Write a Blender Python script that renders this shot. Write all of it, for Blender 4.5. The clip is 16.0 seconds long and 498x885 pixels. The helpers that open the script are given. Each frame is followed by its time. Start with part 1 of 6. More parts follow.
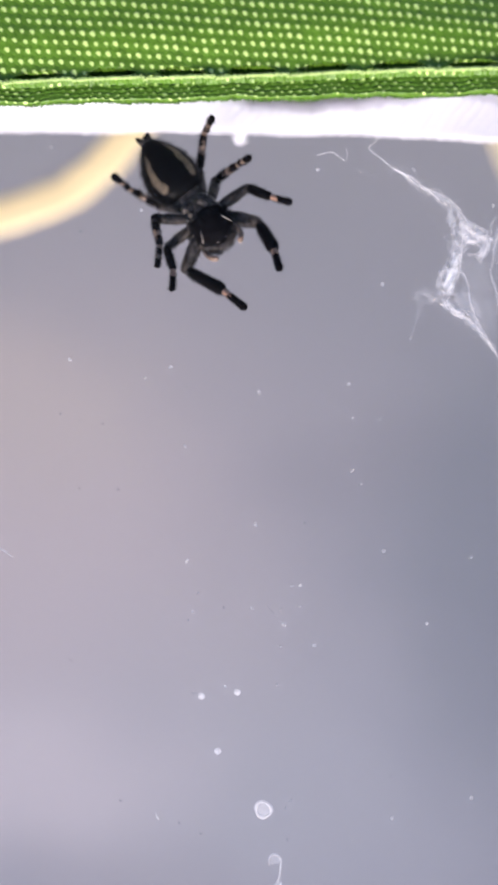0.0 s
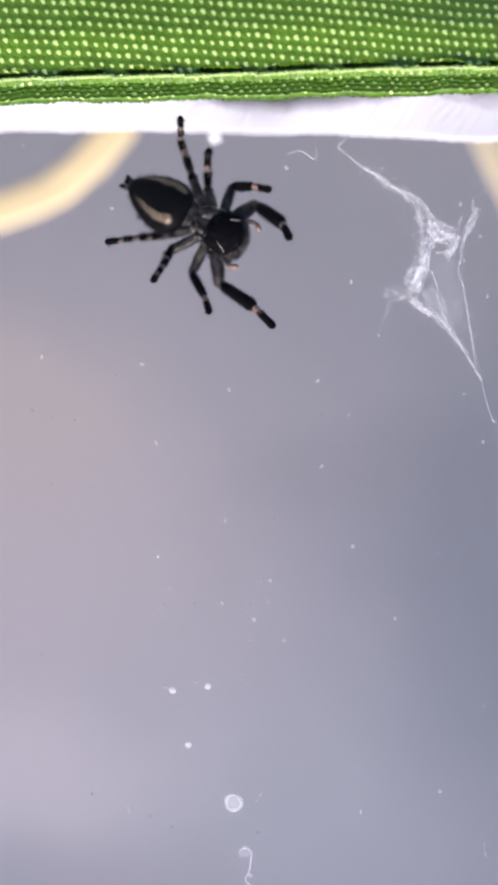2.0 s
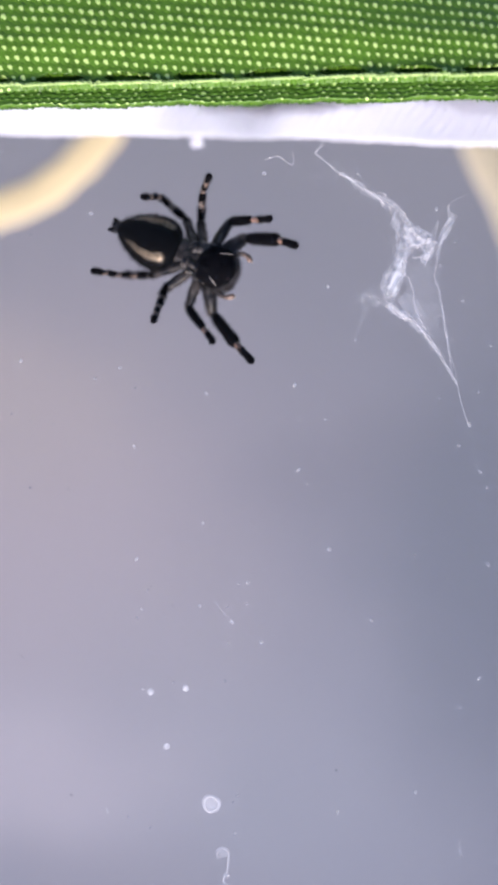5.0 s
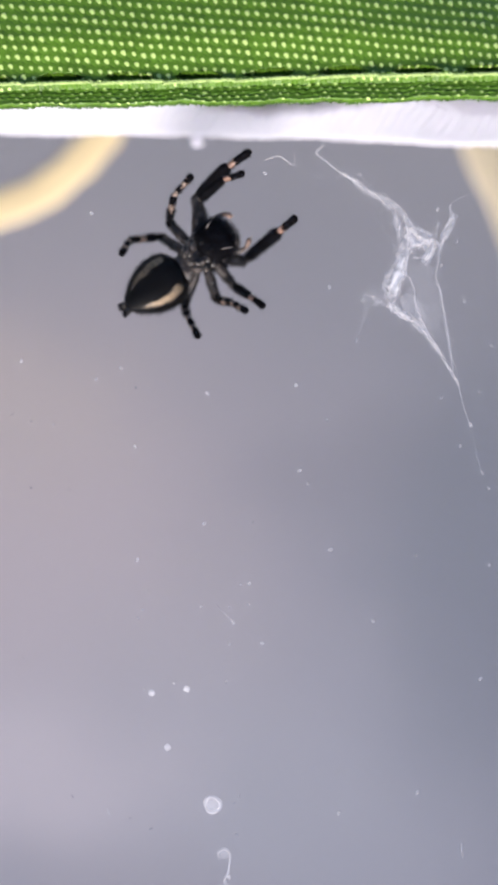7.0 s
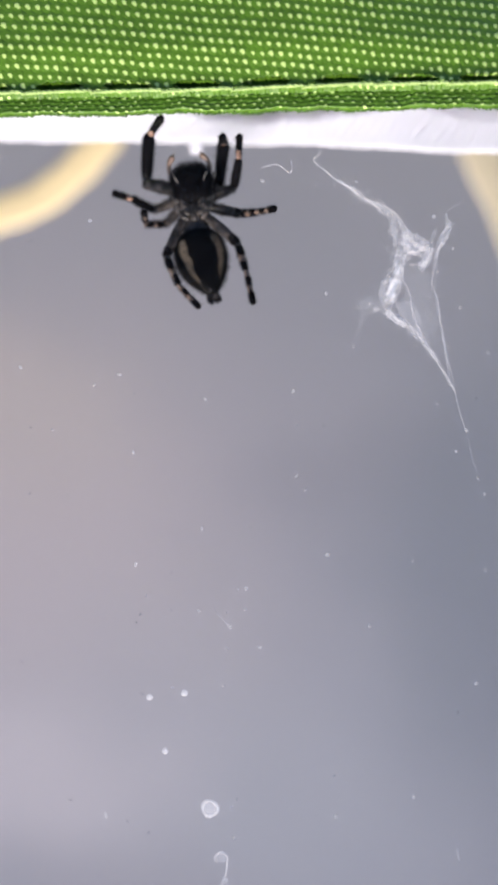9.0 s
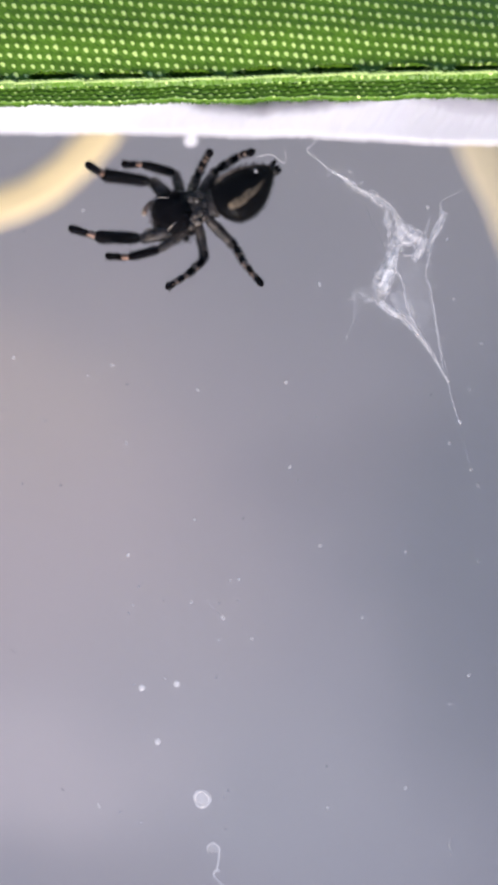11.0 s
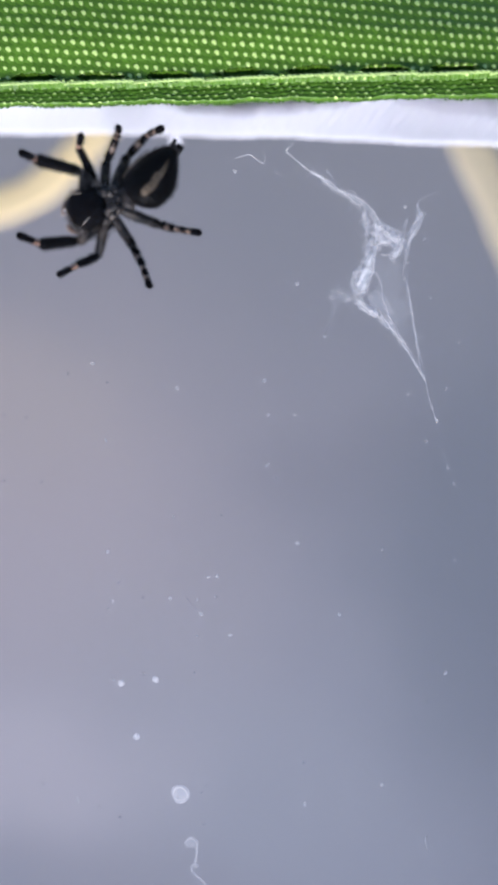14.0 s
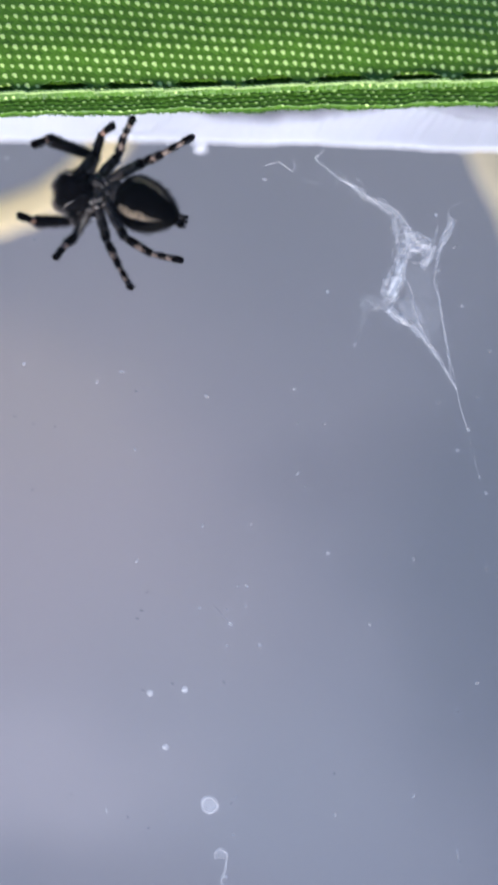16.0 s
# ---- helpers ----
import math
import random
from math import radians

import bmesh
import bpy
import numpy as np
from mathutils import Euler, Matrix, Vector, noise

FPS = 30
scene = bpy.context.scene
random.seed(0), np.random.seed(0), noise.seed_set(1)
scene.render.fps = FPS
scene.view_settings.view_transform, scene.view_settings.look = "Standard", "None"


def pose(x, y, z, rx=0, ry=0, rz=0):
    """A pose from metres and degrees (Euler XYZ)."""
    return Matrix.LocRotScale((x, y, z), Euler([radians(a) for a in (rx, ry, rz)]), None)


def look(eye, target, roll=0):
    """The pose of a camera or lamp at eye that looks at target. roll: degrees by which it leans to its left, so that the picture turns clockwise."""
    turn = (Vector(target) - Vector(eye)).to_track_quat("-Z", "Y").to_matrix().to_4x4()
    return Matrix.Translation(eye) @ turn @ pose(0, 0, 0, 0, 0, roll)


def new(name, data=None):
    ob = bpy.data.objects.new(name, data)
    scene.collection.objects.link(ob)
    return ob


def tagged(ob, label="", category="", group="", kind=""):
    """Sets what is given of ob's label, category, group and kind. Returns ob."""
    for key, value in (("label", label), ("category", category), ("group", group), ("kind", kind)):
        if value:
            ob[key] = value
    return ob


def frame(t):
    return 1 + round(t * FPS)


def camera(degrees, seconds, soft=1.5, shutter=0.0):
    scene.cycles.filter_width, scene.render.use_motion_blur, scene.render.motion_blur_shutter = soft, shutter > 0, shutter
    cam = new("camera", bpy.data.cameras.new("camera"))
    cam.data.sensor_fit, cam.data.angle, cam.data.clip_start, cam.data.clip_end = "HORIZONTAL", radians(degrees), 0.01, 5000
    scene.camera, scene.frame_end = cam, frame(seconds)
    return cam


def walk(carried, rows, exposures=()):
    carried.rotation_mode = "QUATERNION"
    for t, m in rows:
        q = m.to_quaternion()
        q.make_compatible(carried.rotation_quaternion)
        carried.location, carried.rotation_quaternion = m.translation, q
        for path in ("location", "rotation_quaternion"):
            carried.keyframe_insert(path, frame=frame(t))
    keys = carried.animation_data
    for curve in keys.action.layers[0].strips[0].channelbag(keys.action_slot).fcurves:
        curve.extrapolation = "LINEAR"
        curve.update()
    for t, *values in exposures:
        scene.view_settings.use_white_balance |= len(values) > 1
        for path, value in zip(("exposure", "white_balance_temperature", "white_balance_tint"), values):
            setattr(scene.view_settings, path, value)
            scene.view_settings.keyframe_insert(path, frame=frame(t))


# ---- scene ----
# Units: the place is laid out in millimetres. u runs along the hem, v across it, w out of the window towards the eye.
MM = 0.001
LIFT = 160.0            # the window lies this high over the enclosure's floor
TAU = 2 * math.pi


def at(u, v, w):
    return Vector((u * MM, v * MM, (w + LIFT) * MM))


def place(u, v, w, rx=0, ry=0, rz=0):
    return pose(u * MM, v * MM, (w + LIFT) * MM, rx, ry, rz)


# ---- camera ----
cam = camera(40, 16.0, soft=3.8)
cam.data.dof.use_dof = True
cam.data.dof.focus_distance = 40.5 * MM
cam.data.dof.aperture_fstop = 18.0
walk(cam, [
    (0, place(-2.905, -0.097, 40.767, -1.425, 2.454, 0.160)),
    (0.5, place(-2.473, -0.126, 40.886, -1.570, 2.562, 0.146)),
    (1, place(-1.739, -0.050, 40.985, -1.498, 2.553, 0.162)),
    (1.5, place(-1.087, 0.109, 41.106, -1.441, 2.605, 0.171)),
    (2, place(-1.126, -0.236, 41.041, -1.513, 2.414, 0.160)),
    (2.5, place(-0.809, -0.321, 41.013, -1.518, 2.444, 0.185)),
    (3, place(-0.226, -0.362, 40.982, -1.565, 2.395, 0.214)),
    (3.5, place(0.189, -0.040, 41.061, -1.604, 2.516, 0.243)),
    (4, place(0.157, -0.407, 41.149, -1.575, 2.496, 0.216)),
    (4.2, place(0.085, -0.020, 41.259, -1.532, 2.367, 0.207)),
    (6.5, place(0.577, 0.009, 41.265, -1.507, 2.447, 0.216)),
    (7, place(0.000, 0.000, 41.209, -1.499, 2.184, 0.191)),
    (7.5, place(0.852, -0.071, 41.379, -1.535, 2.395, 0.226)),
    (8, place(0.508, 0.137, 41.368, -1.430, 2.346, 0.172)),
    (8.5, place(0.591, 0.225, 41.444, -1.342, 2.406, 0.204)),
    (9, place(0.278, 0.264, 41.452, -1.379, 2.338, 0.216)),
    (9.2, place(0.567, 0.218, 41.334, -1.670, 2.509, 0.236)),
    (11.3, place(0.921, -0.315, 41.391, -1.536, 2.460, 0.380)),
    (11.5, place(1.244, -0.872, 41.392, -1.466, 2.168, 0.404)),
    (12, place(1.982, -0.752, 41.483, -1.676, 2.503, 0.462)),
    (12.5, place(2.257, -0.848, 41.447, -1.669, 2.681, 0.476)),
    (13, place(2.597, -0.018, 41.528, -1.332, 2.972, 0.476)),
    (13.5, place(2.541, 0.150, 41.599, -1.342, 3.176, 0.468)),
    (14, place(2.580, -0.332, 41.649, -1.445, 3.086, 0.522)),
    (14.5, place(2.269, -0.203, 41.660, -1.346, 3.231, 0.489)),
    (15, place(1.321, 0.014, 41.612, -1.442, 3.006, 0.431)),
    (15.5, place(0.623, 0.155, 41.598, -1.408, 2.816, 0.401)),
    (16, place(0.952, 0.083, 41.530, -1.304, 3.354, 0.462)),
], exposures=[
    (0, 0.39, 6210, 19.2),
    (0.5, 0.37, 6280, 23.5),
    (1.5, 0.33, 6280, 23.5),
    (2, 0.35, 6141, 19.6),
    (3, 0.31, 5845, 22.4),
    (3.5, 0.29, 5845, 22.4),
    (4, 0.29, 5845, 22.4),
    (6.5, 0.29, 6176, 17.1),
    (7.5, 0.27, 6244, 17.4),
    (9, 0.27, 6280, 14.8),
    (11.5, 0.21, 6200, 17.8),
    (12.5, 0.16, 6000, 18.6),
    (13, 0.13, 5806, 17.7),
    (14, 0.09, 5680, 14.6),
    (15, 0.07, 5650, 15.2),
    (16, 0.05, 5530, 13.5),
])

# ---- daylight ----
SUN_AZ, SUN_EL = radians(188), radians(22)
world = bpy.data.worlds.new("sky")
scene.world = world
world.use_nodes = True
sky = world.node_tree.nodes.new("ShaderNodeTexSky")
sky.sky_type = "NISHITA"
sky.sun_disc = False
sky.sun_elevation, sky.sun_rotation = SUN_EL, SUN_AZ
back = world.node_tree.nodes["Background"]
back.inputs["Strength"].default_value = 0.145
world.node_tree.links.new(sky.outputs["Color"], back.inputs["Color"])
lamp = bpy.data.lights.new("sun", "SUN")
lamp.energy, lamp.angle, lamp.color = 6.0, radians(15.0), (1.0, 0.94, 0.84)
sun = new("sun", lamp)
towards = Vector((math.sin(SUN_AZ) * math.cos(SUN_EL), math.cos(SUN_AZ) * math.cos(SUN_EL), math.sin(SUN_EL)))
sun.matrix_world = look(towards, (0, 0, 0))


# ---- materials ----
def material(name, colour, rough=0.6, vary=0.15, grain=2500.0, patch=180.0, bump=0.0, metal=0.0, coat=0.0, sheen=0.0,
             clear=0.0, spec=0.5, span=0.4):
    """A node material: two scales of noise on the colour, noise on the roughness, a fine bump. clear: share seen through."""
    m = bpy.data.materials.new(name)
    m.use_nodes = True
    nt = m.node_tree
    n, link = nt.nodes, nt.links.new
    shader = n["Principled BSDF"]
    where = n.new("ShaderNodeTexCoord")
    fine, wide = n.new("ShaderNodeTexNoise"), n.new("ShaderNodeTexNoise")
    fine.inputs["Scale"].default_value, wide.inputs["Scale"].default_value = grain, patch
    fine.inputs["Detail"].default_value, wide.inputs["Detail"].default_value = 3, 2
    for t in (fine, wide):
        link(where.outputs["Object"], t.inputs["Vector"])
    both = n.new("ShaderNodeMath")
    both.operation = "ADD"
    link(fine.outputs["Fac"], both.inputs[0])
    link(wide.outputs["Fac"], both.inputs[1])
    ramp = n.new("ShaderNodeMapRange")
    ramp.inputs["From Min"].default_value, ramp.inputs["From Max"].default_value = 1 - span, 1 + span
    ramp.inputs["To Min"].default_value, ramp.inputs["To Max"].default_value = 1 - vary, 1 + vary
    link(both.outputs[0], ramp.inputs["Value"])
    tint = n.new("ShaderNodeVectorMath")
    tint.operation = "SCALE"
    tint.inputs[0].default_value = colour
    link(ramp.outputs["Result"], tint.inputs["Scale"])
    link(tint.outputs[0], shader.inputs["Base Color"])
    rr = n.new("ShaderNodeMapRange")
    rr.inputs["To Min"].default_value, rr.inputs["To Max"].default_value = max(0.03, rough - 0.1), min(1, rough + 0.1)
    link(fine.outputs["Fac"], rr.inputs["Value"])
    link(rr.outputs["Result"], shader.inputs["Roughness"])
    shader.inputs["Metallic"].default_value = metal
    shader.inputs["Specular IOR Level"].default_value = spec
    shader.inputs["Coat Weight"].default_value = coat
    shader.inputs["Sheen Weight"].default_value = sheen
    if bump:
        b = n.new("ShaderNodeBump")
        b.inputs["Distance"].default_value = bump * MM
        link(fine.outputs["Fac"], b.inputs["Height"])
        link(b.outputs["Normal"], shader.inputs["Normal"])
    if clear:
        see, mix = n.new("ShaderNodeBsdfTransparent"), n.new("ShaderNodeMixShader")
        mix.inputs["Fac"].default_value = clear
        link(shader.outputs[0], mix.inputs[1])
        link(see.outputs[0], mix.inputs[2])
        link(mix.outputs[0], n["Material Output"].inputs["Surface"])
    return m


def two_tone(name, dark, pale, rough=0.5, bump=0.02, spec=0.5, mottle=0.5, soft=0.15, shine=None, metal=0.0):
    """Mixes two colours by the mesh's own 'pattern' values, broken up by noise."""
    m = material(name, dark, rough, 0.3, 6000.0, 900.0, bump, spec=spec)
    nt = m.node_tree
    n, link = nt.nodes, nt.links.new
    marks = n.new("ShaderNodeAttribute")
    marks.attribute_name = "pattern"
    fleck = n.new("ShaderNodeTexNoise")
    fleck.inputs["Scale"].default_value = 4200.0
    where = n.new("ShaderNodeTexCoord")
    link(where.outputs["Object"], fleck.inputs["Vector"])
    jitter = n.new("ShaderNodeMath")
    jitter.operation = "MULTIPLY_ADD"
    jitter.inputs[1].default_value, jitter.inputs[2].default_value = mottle, -mottle / 2
    link(fleck.outputs["Fac"], jitter.inputs[0])
    total = n.new("ShaderNodeMath")
    link(marks.outputs["Fac"], total.inputs[0])
    link(jitter.outputs[0], total.inputs[1])
    edge = n.new("ShaderNodeMapRange")
    edge.inputs["From Min"].default_value, edge.inputs["From Max"].default_value = 0.5 - soft, 0.5 + soft
    link(total.outputs[0], edge.inputs["Value"])
    mix = n.new("ShaderNodeMix")
    mix.data_type = "RGBA"
    mix.inputs[6].default_value, mix.inputs[7].default_value = (*dark, 1), (*pale, 1)
    link(edge.outputs["Result"], mix.inputs[0])
    link(n["Vector Math"].outputs[0], mix.inputs[6])
    link(mix.outputs[2], n["Principled BSDF"].inputs["Base Color"])
    if shine:
        gloss = n.new("ShaderNodeMapRange")
        gloss.inputs["To Min"].default_value, gloss.inputs["To Max"].default_value = spec, shine
        link(edge.outputs["Result"], gloss.inputs["Value"])
        link(gloss.outputs["Result"], n["Principled BSDF"].inputs["Specular IOR Level"])
    if metal:
        scales = n.new("ShaderNodeMath")
        scales.operation = "MULTIPLY"
        scales.inputs[1].default_value = metal
        link(edge.outputs["Result"], scales.inputs[0])
        link(scales.outputs[0], n["Principled BSDF"].inputs["Metallic"])
    # flecks grow where the pattern is pale and leave the dark parts clean
    weigh = n.new("ShaderNodeMath")
    weigh.operation = "MULTIPLY"
    link(jitter.outputs[0], weigh.inputs[0])
    link(marks.outputs["Fac"], weigh.inputs[1])
    link(weigh.outputs[0], total.inputs[1])
    return m


def vinyl_material():
    """Clear sheet: straight through, with a weak mirror and a faint milky film."""
    m = bpy.data.materials.new("clear_vinyl")
    m.use_nodes = True
    n, link = m.node_tree.nodes, m.node_tree.links.new
    n.remove(n["Principled BSDF"])
    see, gloss, film = n.new("ShaderNodeBsdfTransparent"), n.new("ShaderNodeBsdfGlossy"), n.new("ShaderNodeBsdfDiffuse")
    see.inputs["Color"].default_value = (0.985, 0.985, 0.985, 1)
    gloss.inputs["Roughness"].default_value = 0.03
    film.inputs["Color"].default_value = (0.8, 0.8, 0.82, 1)
    smear, where = n.new("ShaderNodeTexNoise"), n.new("ShaderNodeTexCoord")
    smear.inputs["Scale"].default_value, smear.inputs["Detail"].default_value = 90.0, 4
    link(where.outputs["Object"], smear.inputs["Vector"])
    amount = n.new("ShaderNodeMapRange")
    amount.inputs["From Min"].default_value, amount.inputs["From Max"].default_value = 0.3, 0.7
    amount.inputs["To Min"].default_value, amount.inputs["To Max"].default_value = 0.0, 0.002
    link(smear.outputs["Fac"], amount.inputs["Value"])
    one, two = n.new("ShaderNodeMixShader"), n.new("ShaderNodeMixShader")
    one.inputs["Fac"].default_value = 0.007
    link(see.outputs[0], one.inputs[1])
    link(gloss.outputs[0], one.inputs[2])
    link(amount.outputs["Result"], two.inputs["Fac"])
    link(one.outputs[0], two.inputs[1])
    link(film.outputs[0], two.inputs[2])
    link(two.outputs[0], n["Material Output"].inputs["Surface"])
    return m


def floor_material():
    """Lilac-grey cloth with the backdrop's soft warm and blue light and shade painted in."""
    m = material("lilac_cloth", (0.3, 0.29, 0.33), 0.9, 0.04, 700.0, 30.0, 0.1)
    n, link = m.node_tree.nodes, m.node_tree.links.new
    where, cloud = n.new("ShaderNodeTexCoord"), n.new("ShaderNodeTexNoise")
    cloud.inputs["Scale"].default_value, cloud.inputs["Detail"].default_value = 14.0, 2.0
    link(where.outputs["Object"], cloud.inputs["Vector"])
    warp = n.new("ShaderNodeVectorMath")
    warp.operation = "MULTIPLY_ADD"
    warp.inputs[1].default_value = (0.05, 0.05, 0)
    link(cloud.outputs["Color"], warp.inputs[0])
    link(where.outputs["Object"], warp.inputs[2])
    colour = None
    # each tone paints one lighter or darker area of the backdrop into the colour
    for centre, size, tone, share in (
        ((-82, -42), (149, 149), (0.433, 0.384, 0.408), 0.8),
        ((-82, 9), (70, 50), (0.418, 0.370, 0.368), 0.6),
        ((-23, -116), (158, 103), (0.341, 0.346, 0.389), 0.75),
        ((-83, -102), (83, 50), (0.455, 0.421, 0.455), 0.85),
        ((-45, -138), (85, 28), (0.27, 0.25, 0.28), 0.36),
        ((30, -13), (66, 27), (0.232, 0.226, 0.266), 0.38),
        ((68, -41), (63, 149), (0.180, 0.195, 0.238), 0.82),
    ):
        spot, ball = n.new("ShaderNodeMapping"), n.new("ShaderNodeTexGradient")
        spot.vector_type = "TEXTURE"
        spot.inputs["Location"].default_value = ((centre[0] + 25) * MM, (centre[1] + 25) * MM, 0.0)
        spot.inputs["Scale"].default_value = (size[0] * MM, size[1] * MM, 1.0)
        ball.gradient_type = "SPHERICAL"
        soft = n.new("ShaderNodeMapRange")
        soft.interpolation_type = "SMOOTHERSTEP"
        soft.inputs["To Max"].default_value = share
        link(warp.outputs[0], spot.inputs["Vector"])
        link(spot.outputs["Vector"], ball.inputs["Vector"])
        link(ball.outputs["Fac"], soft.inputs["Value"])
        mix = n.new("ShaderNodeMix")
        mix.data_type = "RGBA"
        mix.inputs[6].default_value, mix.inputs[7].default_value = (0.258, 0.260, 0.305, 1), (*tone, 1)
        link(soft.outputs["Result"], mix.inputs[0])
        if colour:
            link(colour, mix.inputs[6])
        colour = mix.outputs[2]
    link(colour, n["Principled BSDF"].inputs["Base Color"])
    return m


# the paler green paints the glints on the thread floats
GREEN = two_tone("green_nylon", (0.070, 0.155, 0.010), (0.49, 0.64, 0.20), 0.45, 0.012, 0.35)
PLAIN_GREEN = material("green_nylon_far", (0.12, 0.24, 0.03), 0.4, 0.14, 5200.0, 260.0, 0.015)
THREAD = material("green_thread", (0.33, 0.45, 0.14), 0.45, 0.3, 9000.0, 700.0, 0.02)
FRAY = material("frayed_green_yarn", (0.060, 0.135, 0.014), 0.5, 0.6, 3000.0, 700.0, 0.02)
WHITE = material("white_tape", (0.745, 0.735, 0.81), 0.8, 0.05, 4000.0, 200.0, 0.02)
TAN = material("tan_rattan", (0.90, 0.72, 0.43), 0.55, 0.12, 900.0, 90.0, 0.05)
GREYISH = material("greyish_rattan", (0.60, 0.515, 0.375), 0.6, 0.14, 900.0, 90.0, 0.05)
GREY_CLOTH = material("grey_wall_cloth", (0.33, 0.32, 0.36), 0.9, 0.06, 900.0, 40.0, 0.1)
GROUND = material("ground", (0.16, 0.15, 0.13), 0.95, 0.2, 60.0, 4.0)
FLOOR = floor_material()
VINYL = vinyl_material()
DUST = material("dust", (0.82, 0.79, 0.80), 0.9, 0.1, 9000.0, 800.0, clear=0.5)
MIDDUST = material("thin_dust", (0.82, 0.79, 0.80), 0.9, 0.1, 9000.0, 800.0, clear=0.86)
FAINT = material("fine_dust", (0.8, 0.77, 0.78), 0.9, 0.1, 9000.0, 800.0, clear=0.9)
RESIDUE = material("dried_residue", (0.85, 0.82, 0.84), 0.8, 0.15, 7000.0, 2500.0, clear=0.6)
MILK = material("milky_residue", (0.85, 0.82, 0.84), 0.8, 0.1, 7000.0, 900.0, clear=0.78)
SILK = material("silk", (0.88, 0.86, 0.88), 0.6, 0.06, 9000.0, 900.0, clear=0.4)
CLOT = material("clotted_silk", (0.88, 0.86, 0.88), 0.6, 0.06, 9000.0, 900.0, clear=0.72)
def film_material():
    """Thin silk: its own 'pattern' gives how dense it lies, streaked by noise."""
    m = material("silk_film", (0.88, 0.86, 0.88), 0.7, 0.06, 9000.0, 900.0, clear=0.5)
    n, link = m.node_tree.nodes, m.node_tree.links.new
    marks, streak, where = n.new("ShaderNodeAttribute"), n.new("ShaderNodeTexNoise"), n.new("ShaderNodeTexCoord")
    marks.attribute_name = "pattern"
    streak.inputs["Scale"].default_value, streak.inputs["Detail"].default_value = 1300.0, 4
    streak.inputs["Distortion"].default_value = 0.5
    link(where.outputs["Object"], streak.inputs["Vector"])
    clumps = n.new("ShaderNodeMapRange")
    clumps.inputs["From Min"].default_value, clumps.inputs["From Max"].default_value = 0.28, 0.66
    clumps.inputs["To Min"].default_value = 0.42
    link(streak.outputs["Fac"], clumps.inputs["Value"])
    dense = n.new("ShaderNodeMath")
    dense.operation = "MULTIPLY"
    link(clumps.outputs["Result"], dense.inputs[0])
    link(marks.outputs["Fac"], dense.inputs[1])
    open_share = n.new("ShaderNodeMath")
    open_share.operation = "SUBTRACT"
    open_share.inputs[0].default_value, open_share.use_clamp = 1.0, True
    link(dense.outputs[0], open_share.inputs[1])
    link(open_share.outputs[0], n["Mix Shader"].inputs["Fac"])
    return m


FILM = film_material()
VEIL = material("thin_silk", (0.88, 0.86, 0.88), 0.6, 0.06, 9000.0, 900.0, clear=0.87)
BLACK = material("black_chitin", (0.0018, 0.0016, 0.002), 0.5, 0.4, 7000.0, 900.0, 0.02, spec=0.06)
SOOT = material("sooty_hair", (0.0028, 0.0024, 0.0030), 0.7, 0.5, 9000.0, 1200.0, 0.03, spec=0.03)
SMOKE = material("smoky_chitin", (0.021, 0.0185, 0.0185), 0.5, 0.9, 4200.0, 1700.0, 0.06, spec=0.2, span=0.18)
GREYLEG = material("grey_leg", (0.034, 0.028, 0.025), 0.45, 0.9, 4200.0, 1700.0, 0.06, clear=0.06, spec=0.22, span=0.24)
AMBER = material("tan_band", (0.31, 0.182, 0.13), 0.5, 0.3, 6000.0, 900.0, 0.02)
BROWN = material("brown_band", (0.155, 0.105, 0.08), 0.5, 0.4, 6000.0, 900.0, 0.02)
PALE = material("pale_hair", (0.52, 0.44, 0.38), 0.6, 0.2, 6000.0, 900.0, 0.02)
EYE = material("black_eye", (0.006, 0.006, 0.008), 0.06, 0.1, 6000.0, 900.0, coat=1.0)
BELLY = two_tone("striped_belly", (0.0022, 0.002, 0.0022), (0.21, 0.155, 0.10), 0.46, spec=0.05, mottle=1.3, soft=0.42, shine=0.7, metal=0.72)
HIP = material("mottled_hip", (0.038, 0.031, 0.027), 0.42, 0.95, 3200.0, 1500.0, 0.10, spec=0.35, span=0.26)
FRINGE = material("grey_fringe_hair", (0.065, 0.055, 0.054), 0.6, 0.5, 5000.0, 1500.0, clear=0.25)
FEELER_TIP = material("tan_feeler_tip", (0.16, 0.105, 0.078), 0.5, 0.5, 5000.0, 1500.0, 0.03, span=0.25)
FEELER = material("grey_brown_feeler", (0.065, 0.048, 0.04), 0.5, 0.7, 5000.0, 1500.0, 0.03, span=0.25)
FANG = material("dark_fang", (0.02, 0.01, 0.008), 0.12, 0.2, 6000.0, 900.0, spec=0.8, coat=0.6)


# ---- mesh helpers ----
def part(name, bm, mats, parent=None, label="", smooth=True):
    data = bpy.data.meshes.new(name)
    bmesh.ops.recalc_face_normals(bm, faces=bm.faces)
    bm.to_mesh(data)
    bm.free()
    for m in (mats if isinstance(mats, (list, tuple)) else [mats]):
        data.materials.append(m)
    if smooth:
        data.polygons.foreach_set("use_smooth", [True] * len(data.polygons))
    ob = new(name, data)
    if parent:
        ob.parent = parent
    return tagged(ob, label) if label else ob


def sheet(name, verts, rows, cols, mat):
    """One grid mesh from an array of points, rows x cols."""
    i = np.arange(rows * cols).reshape(rows, cols)
    quads = np.stack([i[:-1, :-1], i[:-1, 1:], i[1:, 1:], i[1:, :-1]], -1).reshape(-1, 4)
    data = bpy.data.meshes.new(name)
    data.from_pydata((np.asarray(verts) * MM).tolist(), [], quads.tolist())
    data.polygons.foreach_set("use_smooth", [True] * len(data.polygons))
    data.materials.append(mat)
    return new(name, data)


